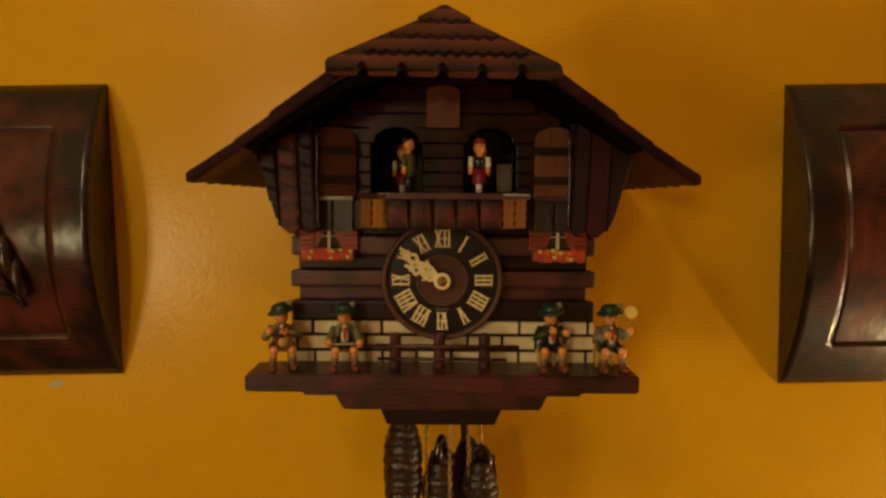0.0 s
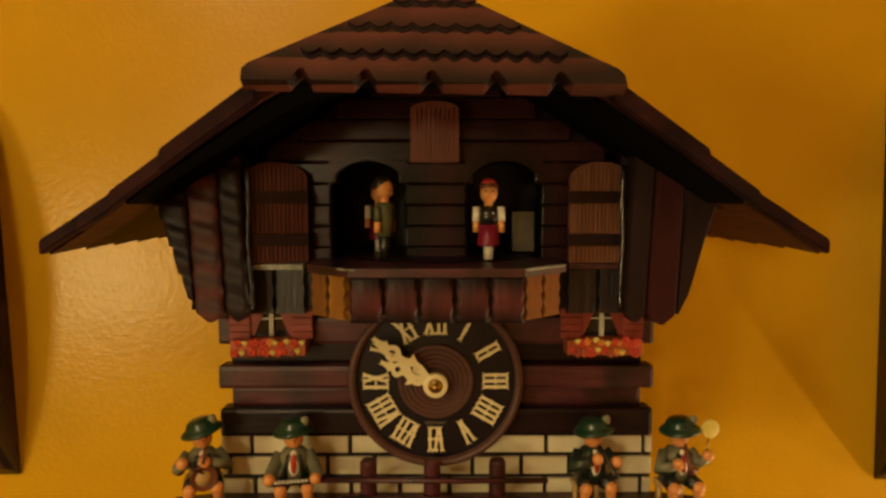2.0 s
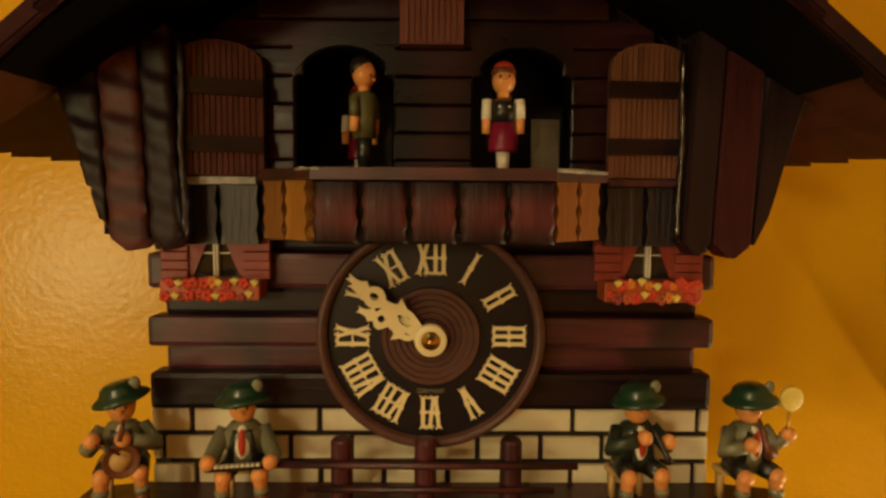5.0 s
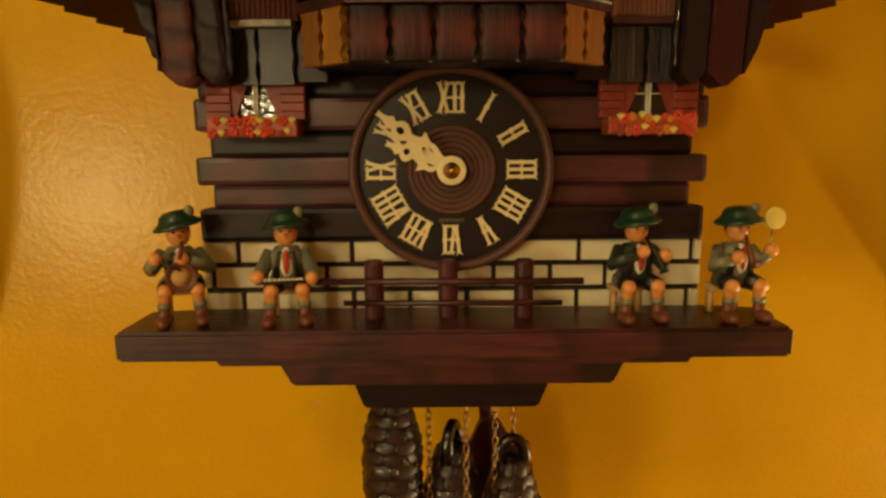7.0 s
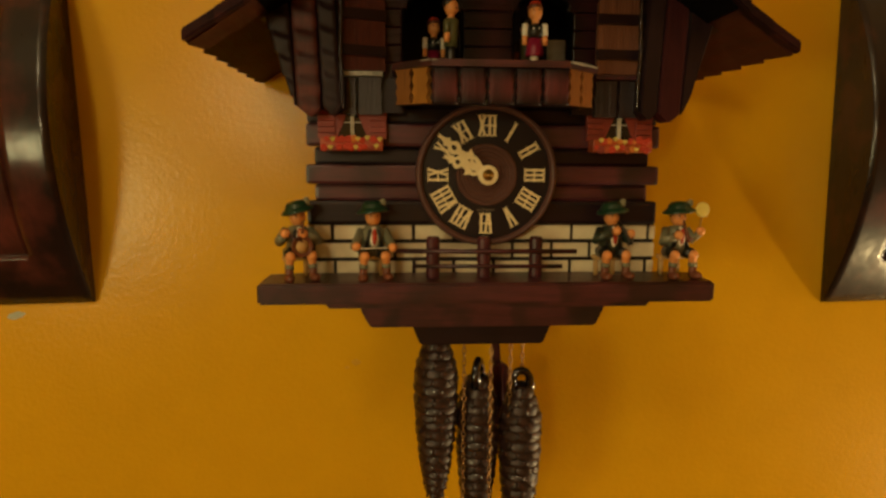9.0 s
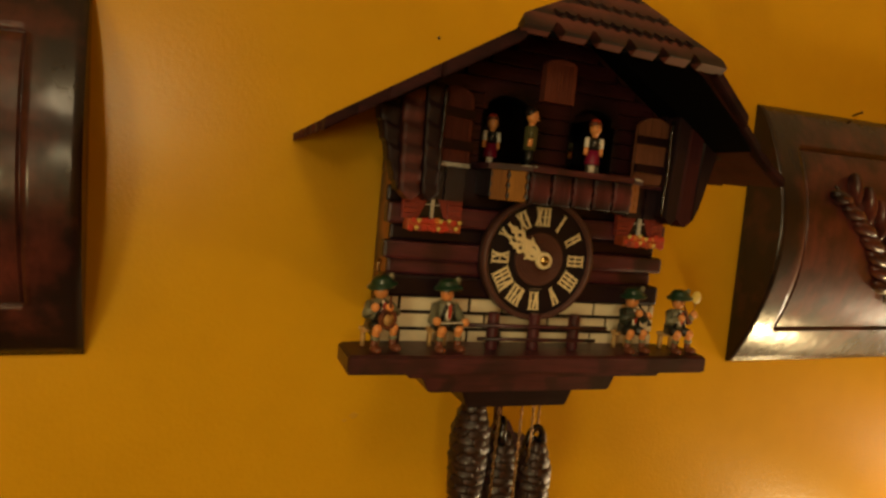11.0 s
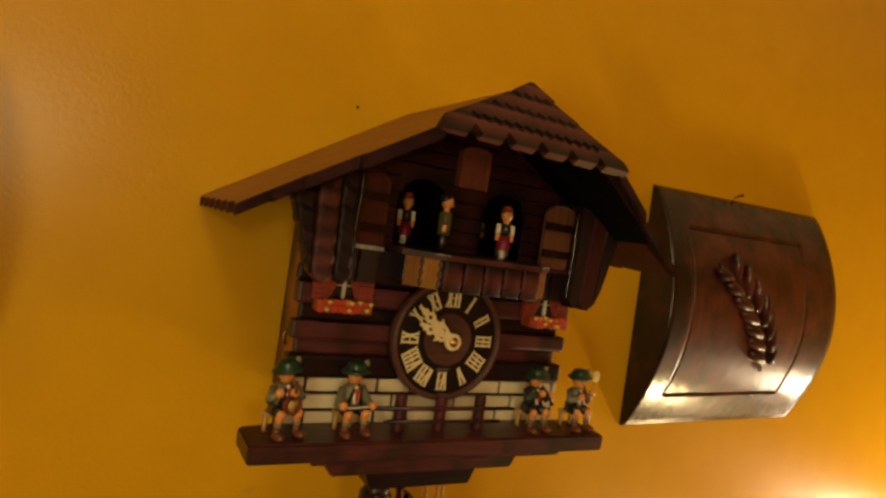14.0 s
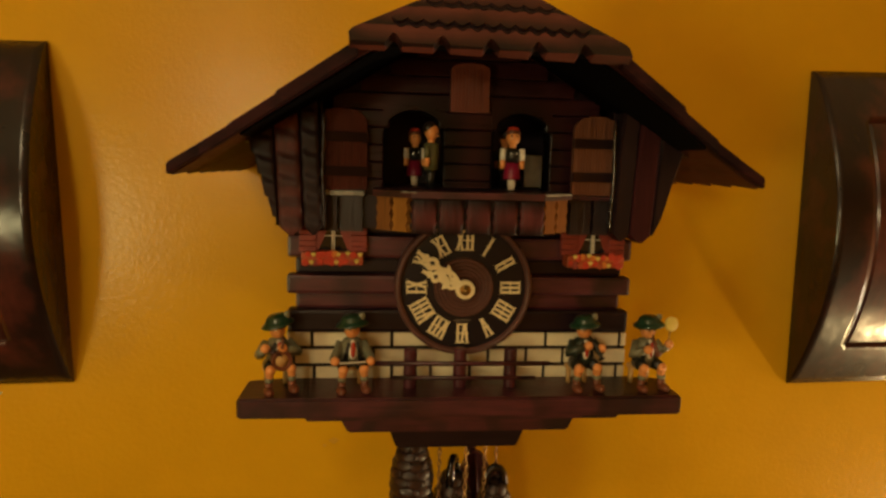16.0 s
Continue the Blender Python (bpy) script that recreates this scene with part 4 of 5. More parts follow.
# the two little windows with red shutters and flower boxes
def window(s):
    cx = -0.0838 if s < 0 else 0.0842
    bm = bmesh.new()
    prism(bm, [(cx - 0.011, 1.5655), (cx + 0.011, 1.5655), (cx + 0.011, 1.5830), (cx - 0.011, 1.5830)], 0.4570, 0.4592)
    win = part("window", bm, M_GLASS, clock, "small dark glossy window with red shutters and flower box")
    for t in (-1, 1):
        bm = bmesh.new()
        x0 = cx + t * 0.0105
        xs = sorted((x0, x0 + t * 0.0105))
        for k in range(5):
            z = 1.5645 + 0.0036 * k
            box(bm, xs, (0.4540 + 0.0004 * (k % 2), 0.4588), (z, z + 0.0034), 0.0004)
        part("window_shutter", bm, M_RED, win, "red slatted shutter")
        bm = bmesh.new()
        tri = [(cx + t * 0.0108, 1.5830), (cx + t * 0.0020, 1.5830), (cx + t * 0.0055, 1.5740), (cx + t * 0.0090, 1.5658), (cx + t * 0.0108, 1.5658)]
        prism(bm, tri, 0.4556, 0.4572)
        part("curtain", bm, M_RED, win, "red curtain")
    bm = bmesh.new()
    box(bm, (cx - 0.0009, cx - 0.0003), (0.4548, 0.4572), (1.5655, 1.5845))
    part("window_bar", bm, M_WHITE, win, "white window bar")
    bm = bmesh.new()
    box(bm, (cx + 0.0003, cx + 0.0009), (0.4548, 0.4572), (1.5655, 1.5845))
    part("window_bar", bm, M_WHITE, win, "white window bar")
    bm = bmesh.new()
    box(bm, (cx - 0.0060, cx + 0.0060), (0.4562, 0.4573), (1.5742, 1.5747))
    part("window_bar", bm, M_WHITE, win, "white window bar")
    bm = bmesh.new()
    box(bm, (cx - 0.0188, cx + 0.0188), (0.4475, 0.4590), (1.5572, 1.5650), 0.0008)
    sill = part("flower_box", bm, M_BOX, win, "red flower box with red, orange and white flowers")
    rnd = random.Random(7 if s < 0 else 8)
    for i in range(22):
        bm = bmesh.new()
        x, z = cx - 0.0172 + 0.0344 * (i % 11 + 0.5 * (i // 11) + 0.3) / 11 + rnd.uniform(-0.0008, 0.0008), (1.5594 if i < 11 else 1.5640) + rnd.uniform(-0.0010, 0.0010)
        x = min(max(x, cx - 0.0172), cx + 0.0172)
        big = rnd.uniform(0.8, 1.3)
        pick = rnd.randrange(9)
        if pick < 7:
            for k in range(5):
                a = 2 * math.pi * k / 5 + i
                ball(bm, (x + 0.0011 * big * math.cos(a), 0.4472, z + 0.0011 * big * math.sin(a)), (0.0010 * big, 0.0007, 0.0010 * big), 0, None, 7)
        else:
            for k in range(3):
                a = radians(-35 + 35 * k)
                tube(bm, [(x, 0.4470, z - 0.0012), (x + 0.0022 * math.sin(a), 0.4466, z - 0.0012 + 0.0030 * math.cos(a))], [0.0003, 0.0006], 0, 6)
        part("flower", bm, (M_BLOOM, M_BLOOM, M_BLOOM, M_RED, M_ORANGE, M_ORANGE, M_BOX, M_STRAW, M_STRAW)[pick], sill)


mirrored(window)

# little fence in front of the footing
for x in (-0.0342, -0.0022, 0.0306):
    bm = bmesh.new()
    lathe(bm, [(0.0041, 0), (0.0043, 0.001), (0.0042, 0.0245), (0.0034, 0.0258)], (x, 0.4460, 1.4788), 14)
    part("fence_post", bm, M_WOOD_Z, clock)
for x0, x1, z, r in ((-0.0585, 0.0552, 1.4960, 0.0015), (-0.0468, 0.0464, 1.4866, 0.0013)):
    bm = bmesh.new()
    tube(bm, [(x0, 0.4412, z + 0.0003), (0, 0.4408, z), (x1, 0.4412, z - 0.0002)], r, 0, 8)
    part("fence_rail", bm, M_WOOD_X, clock)


# ---------------- weights, chains and pendulum ----------------
SCALES = {}


def cone_weight(x, y, top, length, loop, turn):
    w = thing("cone_weight", (x, y, top), "brown cast iron pine cone weight hanging on a chain", "clock weight", "pine cone weights under the clock")
    bm = bmesh.new()
    rows, per = 19, 8
    rnd = random.Random(int(turn * 10))
    body = []
    n = 60
    for i in range(n + 1):
        f = i / n
        r = 0.0144 * (0.55 + 0.45 * math.sin(math.pi * min(1, f / 0.22) * 0.5)) * (1 - max(0, (f - 0.22) / 0.78) ** 2.3 * 0.74)
        body.append((r, -f * length))
    lathe(bm, [(r * 0.95, h) for r, h in body], (x, y, top), 30)
    cone = part("cone", bm, M_IRON, w, "", True)
    for j in range(rows):
        f = (j + 0.35) / rows
        r, h = body[int(f * n)]
        if (j, length) not in SCALES:
            bm = bmesh.new()
            m = Matrix.Rotation(radians(-20), 4, "Y") @ Matrix.Diagonal((0.0009, r * 0.50, length / rows * 0.66, 1))
            bmesh.ops.create_uvsphere(bm, u_segments=8, v_segments=6, radius=1.0, matrix=m)
            for fc in bm.faces:
                fc.smooth = True
            SCALES[j, length] = bpy.data.meshes.new("scale")
            bm.to_mesh(SCALES[j, length])
            bm.free()
            SCALES[j, length].materials.append(M_IRON)
        for k in range(per):
            a = 2 * math.pi * (k + 0.5 * (j % 2) + rnd.uniform(-0.10, 0.10)) / per + turn
            size = Matrix.Diagonal((rnd.uniform(0.7, 1.25), rnd.uniform(0.85, 1.12), rnd.uniform(0.85, 1.15), 1))
            sc = new("scale", SCALES[j, length])
            sc.parent = cone
            sc.matrix_basis = Matrix.Translation((r * 0.95 * math.cos(a), r * 0.95 * math.sin(a), h + rnd.uniform(-0.0007, 0.0007))) @ Matrix.Rotation(a, 4, "Z") @ Matrix.Rotation(rnd.uniform(-0.12, 0.12), 4, "X") @ size
    if loop is not None:
        bm = bmesh.new()
        c, d = math.cos(radians(loop)), math.sin(radians(loop))
        ring = [(-0.0056, -0.006), (-0.0068, 0.0020), (-0.0062, 0.0070), (-0.0036, 0.0110), (0.0, 0.0124), (0.0036, 0.0110), (0.0062, 0.0070), (0.0068, 0.0020), (0.0056, -0.006)]
        tube(bm, [(x + u * c, y + u * d, top + v) for u, v in ring], [0.0046, 0.0036, 0.0030, 0.0029, 0.0030, 0.0029, 0.0030, 0.0036, 0.0046], 0, 12)
        part("eye", bm, M_LACQUER, w, "dark glossy cast eye", True)
    return w


cone_weight(-0.0303, 0.4730, 1.4300, 0.1155, None, 0.2)
cone_weight(-0.0005, 0.4800, 1.4010, 0.116, 68, 0.9)
cone_weight(0.0302, 0.4800, 1.3935, 0.116, 8, 0.5)


def chain(x, y, top, length):
    """Oval links, turned a quarter from one to the next."""
    c = thing("weight_chain", (x, y, top), "thin aged brass chain hanging below the clock", "chain", "chains under the clock")
    bm = bmesh.new()
    pitch, i = 0.0042, 0
    while i * pitch < length:
        z = top - 0.003 - i * pitch
        pts = []
        for k in range(11):
            a = 2 * math.pi * k / 10
            u, v = 0.0013 * math.cos(a), 0.0028 * math.sin(a)
            pts.append((x + (u if i % 2 else 0.35 * u), y + (0.35 * u if i % 2 else u), z + v))
        tube(bm, pts, 0.00042, 0, 5, False)
        i += 1
    part("chain_strand", bm, M_CHAIN, c)


chain(-0.0118, 0.4660, 1.4320, 0.22)
chain(0.0062, 0.4640, 1.4320, 0.22)
chain(0.0208, 0.4720, 1.4320, 0.075)
chain(0.0306, 0.4800, 1.4320, 0.0285)

pend = thing("pendulum", (0.010, 0.530, 1.44), "thin brown wooden pendulum rod with carved leaf bob", "pendulum")
bm = bmesh.new()
prism(bm, [(0.0130, 1.4500), (0.0200, 1.4500), (0.0290, 1.3200), (0.0220, 1.3200)], 0.5285, 0.5315)
part("rod", bm, M_WOOD_Z, pend)
bm = bmesh.new()
leaf = [(0.0, -0.034), (0.007, -0.024), (0.018, -0.026), (0.014, -0.012), (0.0235, -0.004), (0.0225, 0.016), (0.012, 0.018), (0.006, 0.030), (0.0, 0.034)]
leaf += [(-x, z) for x, z in reversed(leaf[1:-1])]
prism(bm, [(0.0245 + x + 0.07 * z * -1, 1.3640 + z) for x, z in leaf], 0.5230, 0.5284)
part("leaf_bob", bm, M_WOOD_Z, pend)
bm = bmesh.new()
tube(bm, [(0.0225, 0.5222, 1.395), (0.0265, 0.5222, 1.334)], [0.0010, 0.0016], 0, 6)
part("leaf_vein", bm, M_WOOD_Z, pend)


# ---------------- the carved plaques beside the clock ----------------
def plaque(s, x0, x1, z0, z1, rise):
    """A bowed wooden plaque with a grooved border and a carved leaf."""
    p = thing("carved_plaque", (s * 0.5 * (x0 + x1), WALL, z0), "bowed dark brown wooden plaque with carved leaf, hung on the wall", "wall plaque", "plaques beside the clock")
    p.rotation_euler = (0, radians(-1.3), 0)

    def bow(z):
        f = (z - z0) / (z1 - z0)
        f = min(1.0, max(0.0, f))
        return 0.003 + (rise - 0.003) * math.sin(math.pi * f) ** (0.92 if f < 0.5 else 0.80)

    def skew(x, z):
        # the sides are not square to the wall: both lean towards the clock
        u = (x - x0) / (x1 - x0)
        return x - (0.006 + 0.004 * u) * bow(z) / rise

    nz, nx = 36, 40
    bm = bmesh.new()
    gx0, gx1, gz0, gz1 = x0 + 0.037, x1 - 0.064, z0 + 0.044, z1 - 0.045

    def groove(x, z):
        dx, dz = max(gx0 - x, x - gx1), max(gz0 - z, z - gz1)
        d = max(dx, dz)
        corner = (max(dx, 0) ** 2 + max(dz, 0) ** 2) ** 0.5
        return d if d <= 0 else corner

    xs = sorted({round(x0 + (x1 - x0) * i / nx, 5) for i in range(nx + 1)} | {round(g + o, 5) for g in (gx0, gx1) for o in (-0.0017, -0.0006, 0.0006, 0.0017)})
    zs = sorted({round(z0 + (z1 - z0) * i / nz, 5) for i in range(nz + 1)} | {round(g + o, 5) for g in (gz0, gz1) for o in (-0.0017, -0.0006, 0.0006, 0.0017)})
    face = [[bm.verts.new((s * skew(x, z), WALL - bow(z) + (0.0034 if abs(groove(x, z)) < 0.0008 else (0.0004 if groove(x, z) < 0 else 0)), z)) for x in xs] for z in zs]
    wall_line = [[bm.verts.new((s * x, WALL - 0.0005, z)) for x in (x0, x1)] for z in zs]
    for p_, q in zip(face, face[1:]):
        for i in range(len(xs) - 1):
            f = bm.faces.new((p_[i], p_[i + 1], q[i + 1], q[i]))
            f.smooth = True
    for i in range(len(zs) - 1):
        bm.faces.new((face[i][0], wall_line[i][0], wall_line[i + 1][0], face[i + 1][0]))
        bm.faces.new((face[i][-1], face[i + 1][-1], wall_line[i + 1][1], wall_line[i][1]))
    bm.faces.new([*face[0], wall_line[0][1], wall_line[0][0]])
    bm.faces.new([*reversed(face[-1]), wall_line[-1][0], wall_line[-1][1]])
    part("body", bm, M_PLAQUE, p)
    # the leaf: a bent rib with long lobes to one side and plump ones to the other
    bm = bmesh.new()
    zm = 0.5 * (z0 + z1)
    left = 0.447 if s > 0 else -0.417
    rib = []
    for k in range(10):
        f = k / 9
        x, z = left - 0.055 + 0.105 * f + 0.016 * math.sin(math.pi * f), zm + 0.060 - 0.124 * f
        rib.append(Vector((x, WALL - bow(z) - 0.003, z)))
    tube(bm, rib, [0.0012, 0.0025, 0.003, 0.003, 0.003, 0.0032, 0.0034, 0.0034, 0.003, 0.002], 0, 8)
    for k in range(7):
        f = (k + 1.0) / 8
        c = rib[int(9 * f)].lerp(rib[min(9, int(9 * f) + 1)], 9 * f - int(9 * f))
        size = 0.55 + 0.45 * math.sin(math.pi * (0.15 + 0.70 * f))
        for side, tilt, reach, lift, wide, long_ in ((1, -10, 0.0120, 0.0150, 0.0066, 0.0225), (-1, -68, 0.0120, 0.0035, 0.0078, 0.0185)):
            lx, lz = c.x + side * reach * size, c.z + lift * size
            m = Matrix.Translation((lx, WALL - bow(lz) - 0.0015, lz)) @ Matrix.Rotation(radians(tilt), 4, "Y") @ Matrix.Diagonal((wide * (0.6 + 0.4 * size), 0.0095, long_ * size, 1))
            out = bmesh.ops.create_uvsphere(bm, u_segments=14, v_segments=10, radius=1.0, matrix=m)
            for fc in {fc for v in out["verts"] for fc in v.link_faces}:
                fc.smooth = True
    part("carved_leaf", bm, M_PLAQUE, p, "carved leaf in raised relief")


plaque(-1, 0.3070, 0.6150, 1.4305, 1.7035, 0.056)
plaque(1, 0.3230, 0.6340, 1.4320, 1.7137, 0.056)
bm = bmesh.new()
tube(bm, [(0.4600, WALL + 0.004, 1.7165), (0.4602, WALL - 0.010, 1.7205), (0.4602, WALL - 0.0108, 1.7207)], [0.0010, 0.0010, 0.0022], 0, 8)
tagged(part("nail", bm, M_BLACK_X, None), "small dark nail in the wall above a plaque", "nail")
bm = bmesh.new()
lathe(bm, [(0.0014, 0.0), (0.0013, -0.0006), (0.0006, -0.0009)], (-0.0475, WALL, 1.7159), 10, axis="y")
tagged(part("nail", bm, M_BLACK_X, None), "tiny dark nail head in the ochre wall", "nail")
for x, z, w in ((-0.0930, 1.3780, 0.0045), (-0.1010, 1.3735, 0.0022)):
    bm = bmesh.new()
    n = 11
    prism(bm, [(x + w * (1 + 0.35 * math.sin(3.1 * k)) * math.cos(2 * math.pi * k / n), z + 0.55 * w * (1 + 0.35 * math.cos(2.3 * k)) * math.sin(2 * math.pi * k / n)) for k in range(n)], WALL + 0.001, WALL - 0.0004)
    tagged(part("wall_smudge", bm, M_SMUDGE, None), "faint brown rubbed spot on the ochre wall", "smudge", kind="structure")
bm = bmesh.new()
prism(bm, [(-0.3790, 1.4205), (-0.3730, 1.4190), (-0.3670, 1.4215), (-0.3640, 1.4245), (-0.3700, 1.4262), (-0.3770, 1.4240)], WALL + 0.001, WALL - 0.0006)
tagged(part("paint_chip", bm, M_LOSS, None), "small pale chipped spot in the wall paint", "paint chip", kind="structure")

# ---------------- figures ----------------
FIG = [M_SKIN, M_GREEN, M_JACKET, M_DARKCLOTH, M_SHOE, M_WHITE, M_BLOOM, M_HAIR, M_BRASS, M_WOOD_X, M_PINE, M_CRIMSON, M_STRAW, M_LODEN, M_OLIVE]
SKIN, HAT, COAT, TROUSER, SHOE, WHITE, RED, HAIR, BRASS, WOOD, GOLD, CRIMSON, STRAW, LODEN, OLIVE = range(15)


def musician(x, y, turn, right, left, tool, label, hat_lean=0.0, coat=COAT):
    """A seated carved bandsman; right and left are the hands' places."""
    base = 1.4790
    bm = bmesh.new()
    # bench, boots, legs
    box(bm, (-0.0078, 0.0078), (0.0035, 0.0105), (0.0098, 0.0122), 0.0004, GOLD)
    for t in (-1, 1):
        box(bm, (t * 0.0055 - 0.001, t * 0.0055 + 0.001), (0.007, 0.010), (0, 0.0100), 0, GOLD)
        ball(bm, (t * 0.0072, -0.0098, 0.0022), (0.0031, 0.0054, 0.0025), SHOE)
        tube(bm, [(t * 0.0068, -0.0070, 0.0015), (t * 0.0066, -0.0072, 0.0075)], [0.0024, 0.0023], SHOE)
        tube(bm, [(t * 0.0066, -0.0072, 0.0072), (t * 0.0064, -0.0074, 0.0094)], [0.0026, 0.0026], COAT)
        tube(bm, [(t * 0.0064, -0.0074, 0.0092), (t * 0.0060, -0.0070, 0.0138)], [0.0022, 0.0028], SKIN)
        tube(bm, [(t * 0.0060, -0.0078, 0.0142), (t * 0.0045, 0.0030, 0.0150)], [0.0031, 0.0042], TROUSER)
        ball(bm, (t * 0.0060, -0.0080, 0.0138), 0.0030, SKIN)
    # trunk with open jacket, shirt and tie
    ball(bm, (0, 0.0035, 0.0165), (0.0072, 0.0050, 0.0042), TROUSER)
    tube(bm, [(0, 0.003, 0.0150), (0, 0.002, 0.0200), (0, 0.002, 0.0270), (0, 0.0025, 0.0300)], [0.0066, 0.0064, 0.0072, 0.0042], coat, 14)
    ball(bm, (0, -0.0020, 0.0235), (0.0032, 0.0035, 0.0066), WHITE)
    ball(bm, (0, -0.0050, 0.0245), (0.0014, 0.0010, 0.0048), RED)
    for t in (-1, 1):
        tube(bm, [(t * 0.0045, -0.0030, 0.0180), (t * 0.0024, -0.0042, 0.0285)], [0.0016, 0.0010], TROUSER, 6)
    # arms
    for hand_at, t in ((right, -1), (left, 1)):
        hx, hy, hz = hand_at
        elbow = (t * 0.0108 if abs(hx) < 0.011 else hx * 0.8, min(0.0, hy * 0.3), 0.5 * (hz + 0.0205) - 0.0016)
        tube(bm, [(t * 0.0062, 0.002, 0.0275), elbow, (0.75 * hx + 0.25 * elbow[0], 0.75 * hy + 0.25 * elbow[1], 0.75 * hz + 0.25 * elbow[2])], [0.0030, 0.0030, 0.0025], coat)
        ball(bm, hand_at, 0.0027, SKIN)
    # head, nose, hair, brimmed hat with tuft
    ball(bm, (0, 0.0005, 0.0350), (0.0046, 0.0046, 0.0050), SKIN)
    ball(bm, (0, -0.0042, 0.0346), 0.0010, SKIN)
    for t in (-1, 1):
        ball(bm, (t * 0.0018, -0.0040, 0.0362), 0.0005, HAIR)
    ball(bm, (0, 0.0020, 0.0362), (0.0047, 0.0040, 0.0042), HAIR)
    n0 = len(bm.verts)
    lathe(bm, [(0.0030, 0.0390), (0.0070, 0.0386), (0.0092, 0.0379), (0.0097, 0.0384), (0.0090, 0.0394), (0.0074, 0.0404), (0.0066, 0.0414), (0.0060, 0.0430), (0.0044, 0.0442), (0.0006, 0.0446)], (0, 0, 0), 20, HAT)
    ball(bm, (0.0056, -0.0026, 0.0428), (0.0021, 0.0014, 0.0026), COAT, (0, 20, 0))
    bm.verts.ensure_lookup_table()
    bmesh.ops.rotate(bm, verts=bm.verts[n0:], cent=(0, 0, 0.039), matrix=Matrix.Rotation(radians(hat_lean), 3, "Y"))
    tool(bm)
    bmesh.ops.scale(bm, vec=(1.06, 1.0, 1.08), verts=bm.verts)
    me = bpy.data.meshes.new("musician_figurine")
    bmesh.ops.recalc_face_normals(bm, faces=bm.faces)
    for f in bm.faces:
        f.smooth = True
    bm.to_mesh(me)
    bm.free()
    for m in FIG:
        me.materials.append(m)
    ob = new("musician_figurine", me)
    ob.matrix_basis = pose(x, y, base, 0, 0, turn)
    return tagged(ob, label, "figurine", "musicians on the platform")


def drum(bm):
    lathe(bm, [(0.0052, -0.0015), (0.0056, -0.0018), (0.0060, -0.0016), (0.0060, 0.0024), (0.0002, 0.0026)], (0.0005, -0.0085, 0.0195), 20, SHOE, axis="y")
    lathe(bm, [(0.0054, -0.0014), (0.0002, -0.0017)], (0.0005, -0.0085, 0.0195), 20, GOLD, axis="y")
    tube(bm, [(-0.0070, -0.0100, 0.0260), (0.0005, -0.0115, 0.0225)], 0.0005, WOOD, 6)
    tube(bm, [(0.0015, -0.0085, 0.0335), (0.0005, -0.0105, 0.0265)], [0.0006, 0.0011], SHOE, 8)


def accordion(bm):
    box(bm, (-0.0115, 0.0085), (-0.0105, -0.0082), (0.0168, 0.0184), 0.0003, TROUSER)
    for k in range(9):
        box(bm, (-0.0083 + 0.0017 * k, -0.0070 + 0.0017 * k), (-0.0114, -0.0088), (0.0183, 0.0189), 0, WHITE)


def clarinet(bm):
    tube(bm, [(0.0010, -0.0055, 0.0330), (0.0030, -0.0100, 0.0285), (0.0055, -0.0125, 0.0225), (0.0062, -0.0128, 0.0205)], [0.0005, 0.0009, 0.0010, 0.0020], TROUSER, 8)


def horn(bm):
    tube(bm, [(0.0, -0.0055, 0.0335), (-0.0005, -0.0090, 0.0290), (0.0005, -0.0100, 0.0245), (0.0020, -0.0100, 0.0225)], [0.0006, 0.0010, 0.0012, 0.0026], SHOE, 8)
    tube(bm, [(0.0110, -0.0050, 0.0270), (0.0122, -0.0045, 0.0360)], 0.0005, BRASS, 6)
    lathe(bm, [(0.0038, -0.0008), (0.0044, -0.0006), (0.0044, 0.0006), (0.0038, 0.0008)], (0.0126, -0.0045, 0.0398), 18, STRAW, axis="y")


musician(-0.1165, 0.4440, 20, (-0.0085, -0.0075, 0.0268), (0.0012, -0.0085, 0.0265), drum, "painted wooden drummer in green hat seated on the platform", -13)
musician(-0.0710, 0.4440, 10, (-0.0108, -0.0090, 0.0195), (0.0098, -0.0090, 0.0185), accordion, "painted wooden bandsman with red tie holding a keyboard instrument", -6)
musician(0.0782, 0.4440, 8, (-0.0010, -0.0090, 0.0280), (0.0078, -0.0090, 0.0262), clarinet, "painted wooden clarinet player in green hat and dark clothes", -8, LODEN)
musician(0.1212, 0.4440, 8, (-0.0045, -0.0085, 0.0255), (0.0122, -0.0045, 0.0272), horn, "painted wooden horn player holding up a yellow disc", -6)


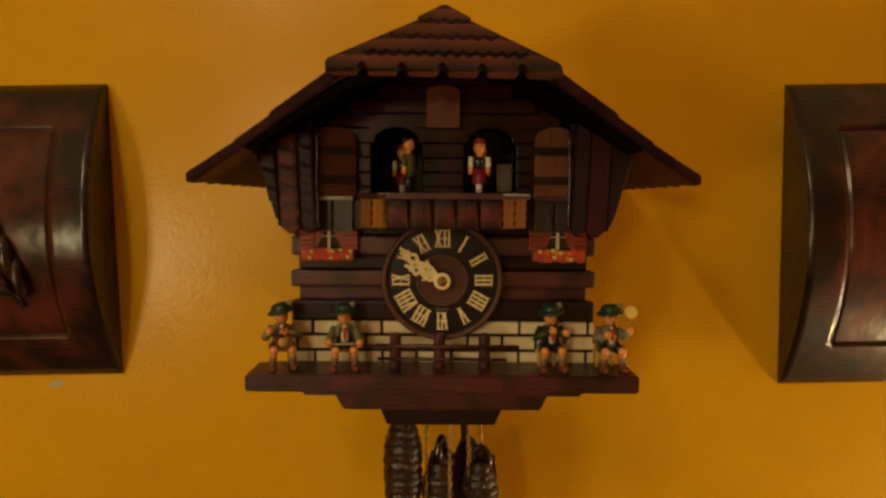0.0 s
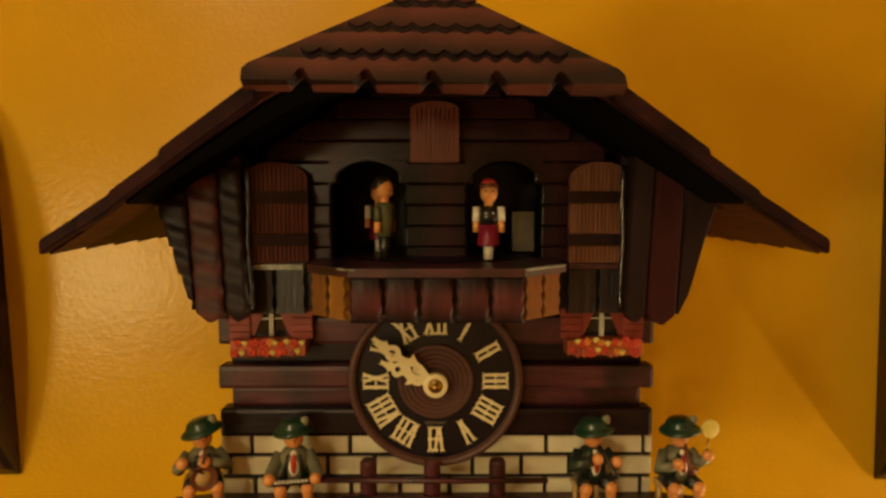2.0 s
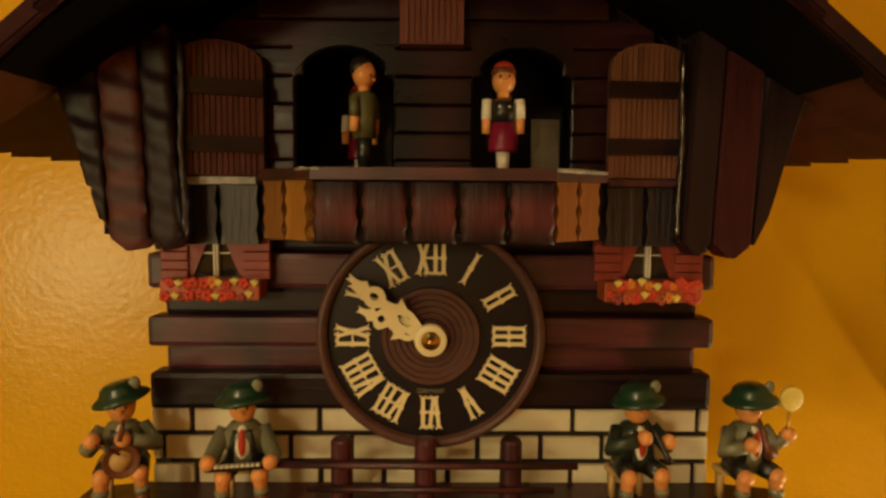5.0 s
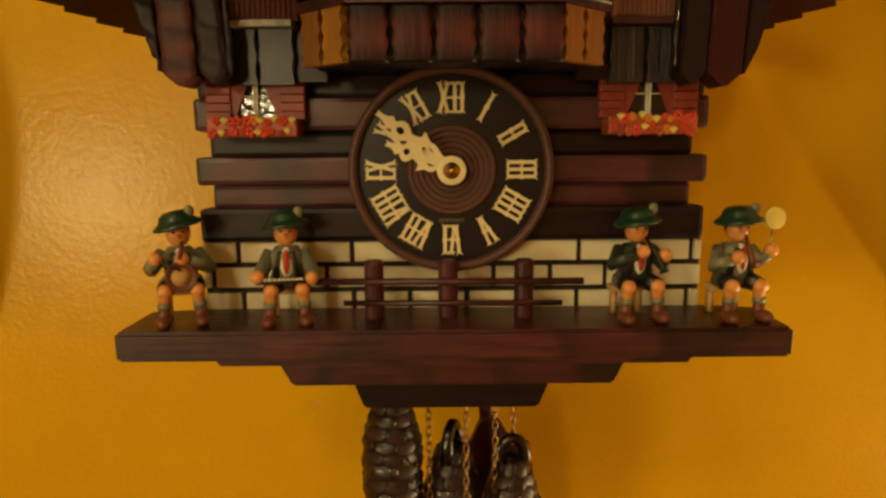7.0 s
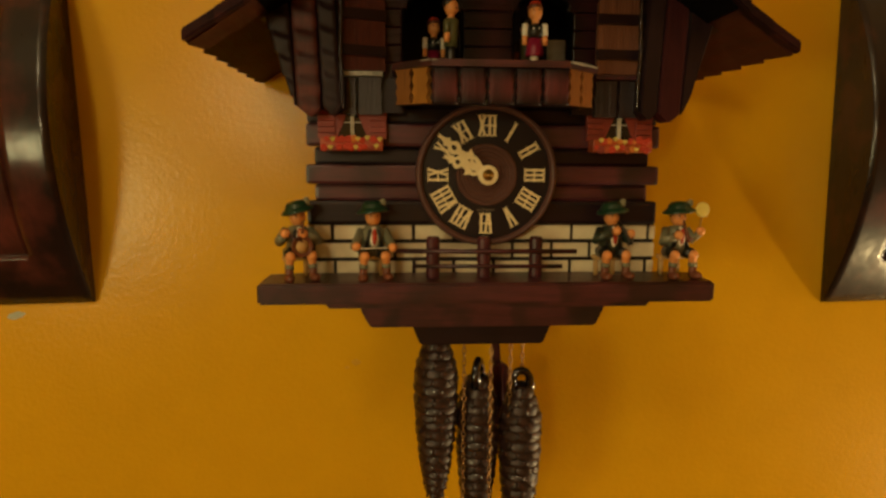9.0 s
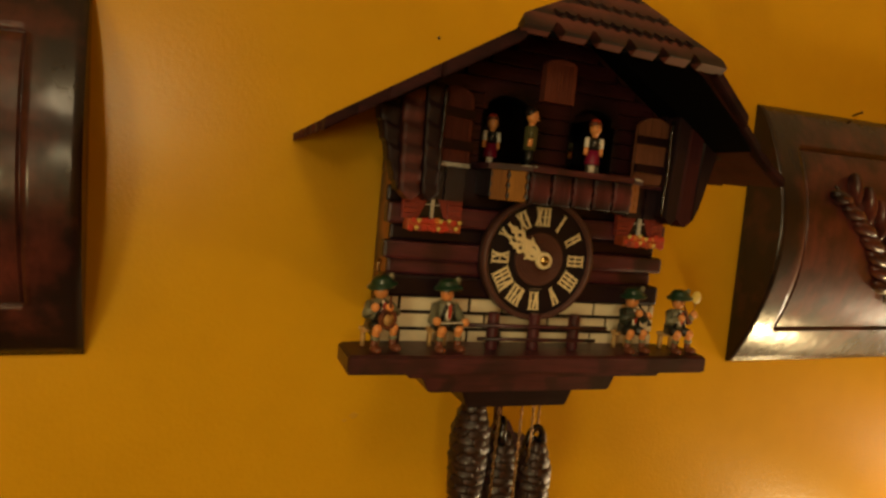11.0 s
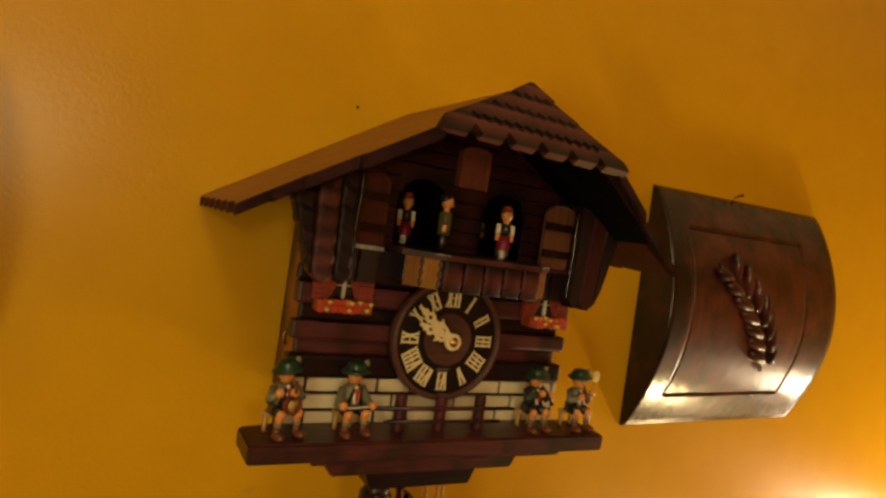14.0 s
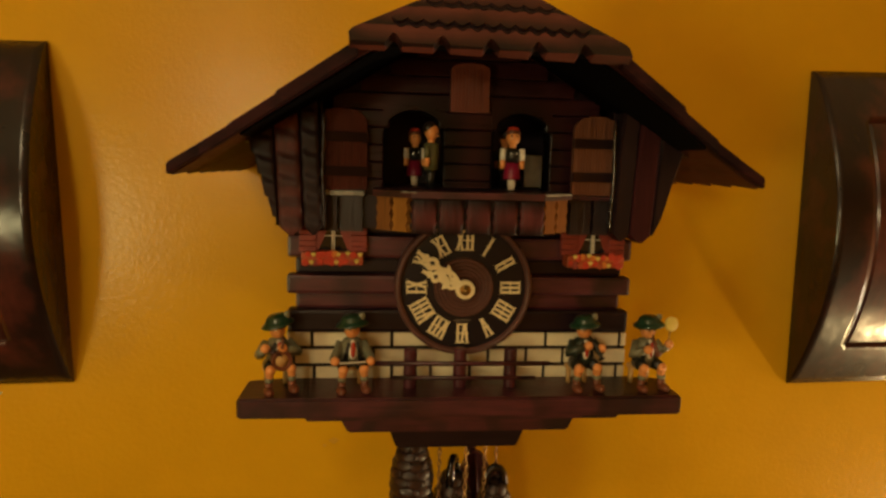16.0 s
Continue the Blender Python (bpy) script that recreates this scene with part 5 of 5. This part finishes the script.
def dancer(x, y, turn, man, label):
    bm = bmesh.new()
    if man:
        tube(bm, [(0, 0, 0), (0, 0, 0.012)], [0.0024, 0.0030], TROUSER, 12)
        tube(bm, [(0, 0, 0.0110), (0, 0, 0.0170), (0, 0, 0.0260), (0, 0, 0.0272)], [0.0042, 0.0044, 0.0046, 0.0030], OLIVE, 16)
        ball(bm, (0, 0, 0.0335), (0.0042, 0.0042, 0.0050), SKIN)
        ball(bm, (0.0, 0.0012, 0.0358), (0.0044, 0.0042, 0.0042), HAIR)
    else:
        tube(bm, [(0, 0, 0), (0, 0, 0.0075)], [0.0022, 0.0026], WHITE, 12)
        tube(bm, [(0, 0, 0.0065), (0, 0, 0.0075), (0, 0, 0.0175)], [0.0052, 0.0054, 0.0042], CRIMSON, 16)
        tube(bm, [(0, 0, 0.0165), (0, 0, 0.0235), (0, 0, 0.0246)], [0.0043, 0.0044, 0.0026], TROUSER, 16)
        ball(bm, (0, 0, 0.0315), (0.0042, 0.0042, 0.0048), SKIN)
        ball(bm, (0, 0.0006, 0.0345), (0.0045, 0.0043, 0.0032), SHOE)
        ball(bm, (0, 0.0005, 0.0362), (0.0036, 0.0036, 0.0024), RED)
        for t in (-1, 1):
            ball(bm, (t * 0.0018, -0.0042, 0.0220), 0.0005, WHITE, None, 8)
    tube(bm, [(0, 0, 0.0255), (0, 0, 0.0300)], [0.0022, 0.0022], SKIN, 10)
    for t in (-1, 1):
        tube(bm, [(t * 0.0060, 0, 0.0130), (t * 0.0060, -0.0004, 0.0185)], [0.0016, 0.0017], SKIN, 8)
        tube(bm, [(t * 0.0060, -0.0004, 0.0180), (t * 0.0058, 0, 0.0250)], [0.0019, 0.0018], OLIVE if man else WHITE, 8)
        ball(bm, (t * 0.0016, -0.0040, 0.0325), 0.0005, HAIR, None, 8)
    ball(bm, (0, -0.0043, 0.0312), 0.0006, SKIN, None, 8)
    me = bpy.data.meshes.new("dancer_figurine")
    bmesh.ops.recalc_face_normals(bm, faces=bm.faces)
    for f in bm.faces:
        f.smooth = True
    bm.to_mesh(me)
    bm.free()
    for m in FIG:
        me.materials.append(m)
    ob = new("dancer_figurine", me)
    ob.matrix_basis = pose(x, y, 1.6064, 0, 0, turn)
    tagged(ob, label, "figurine", "dancers on the turntable")


dancer(-0.0245, 0.4400, 60, True, "painted wooden dancing man in green on the turntable")
dancer(0.0252, 0.4400, 0, False, "painted wooden dancing woman in red skirt on the turntable")
dancer(-0.0320, 0.4880, 10, False, "painted wooden dancing woman at the back of the turntable")
dancer(0.0300, 0.4900, 150, True, "painted wooden dancing man at the back of the turntable")
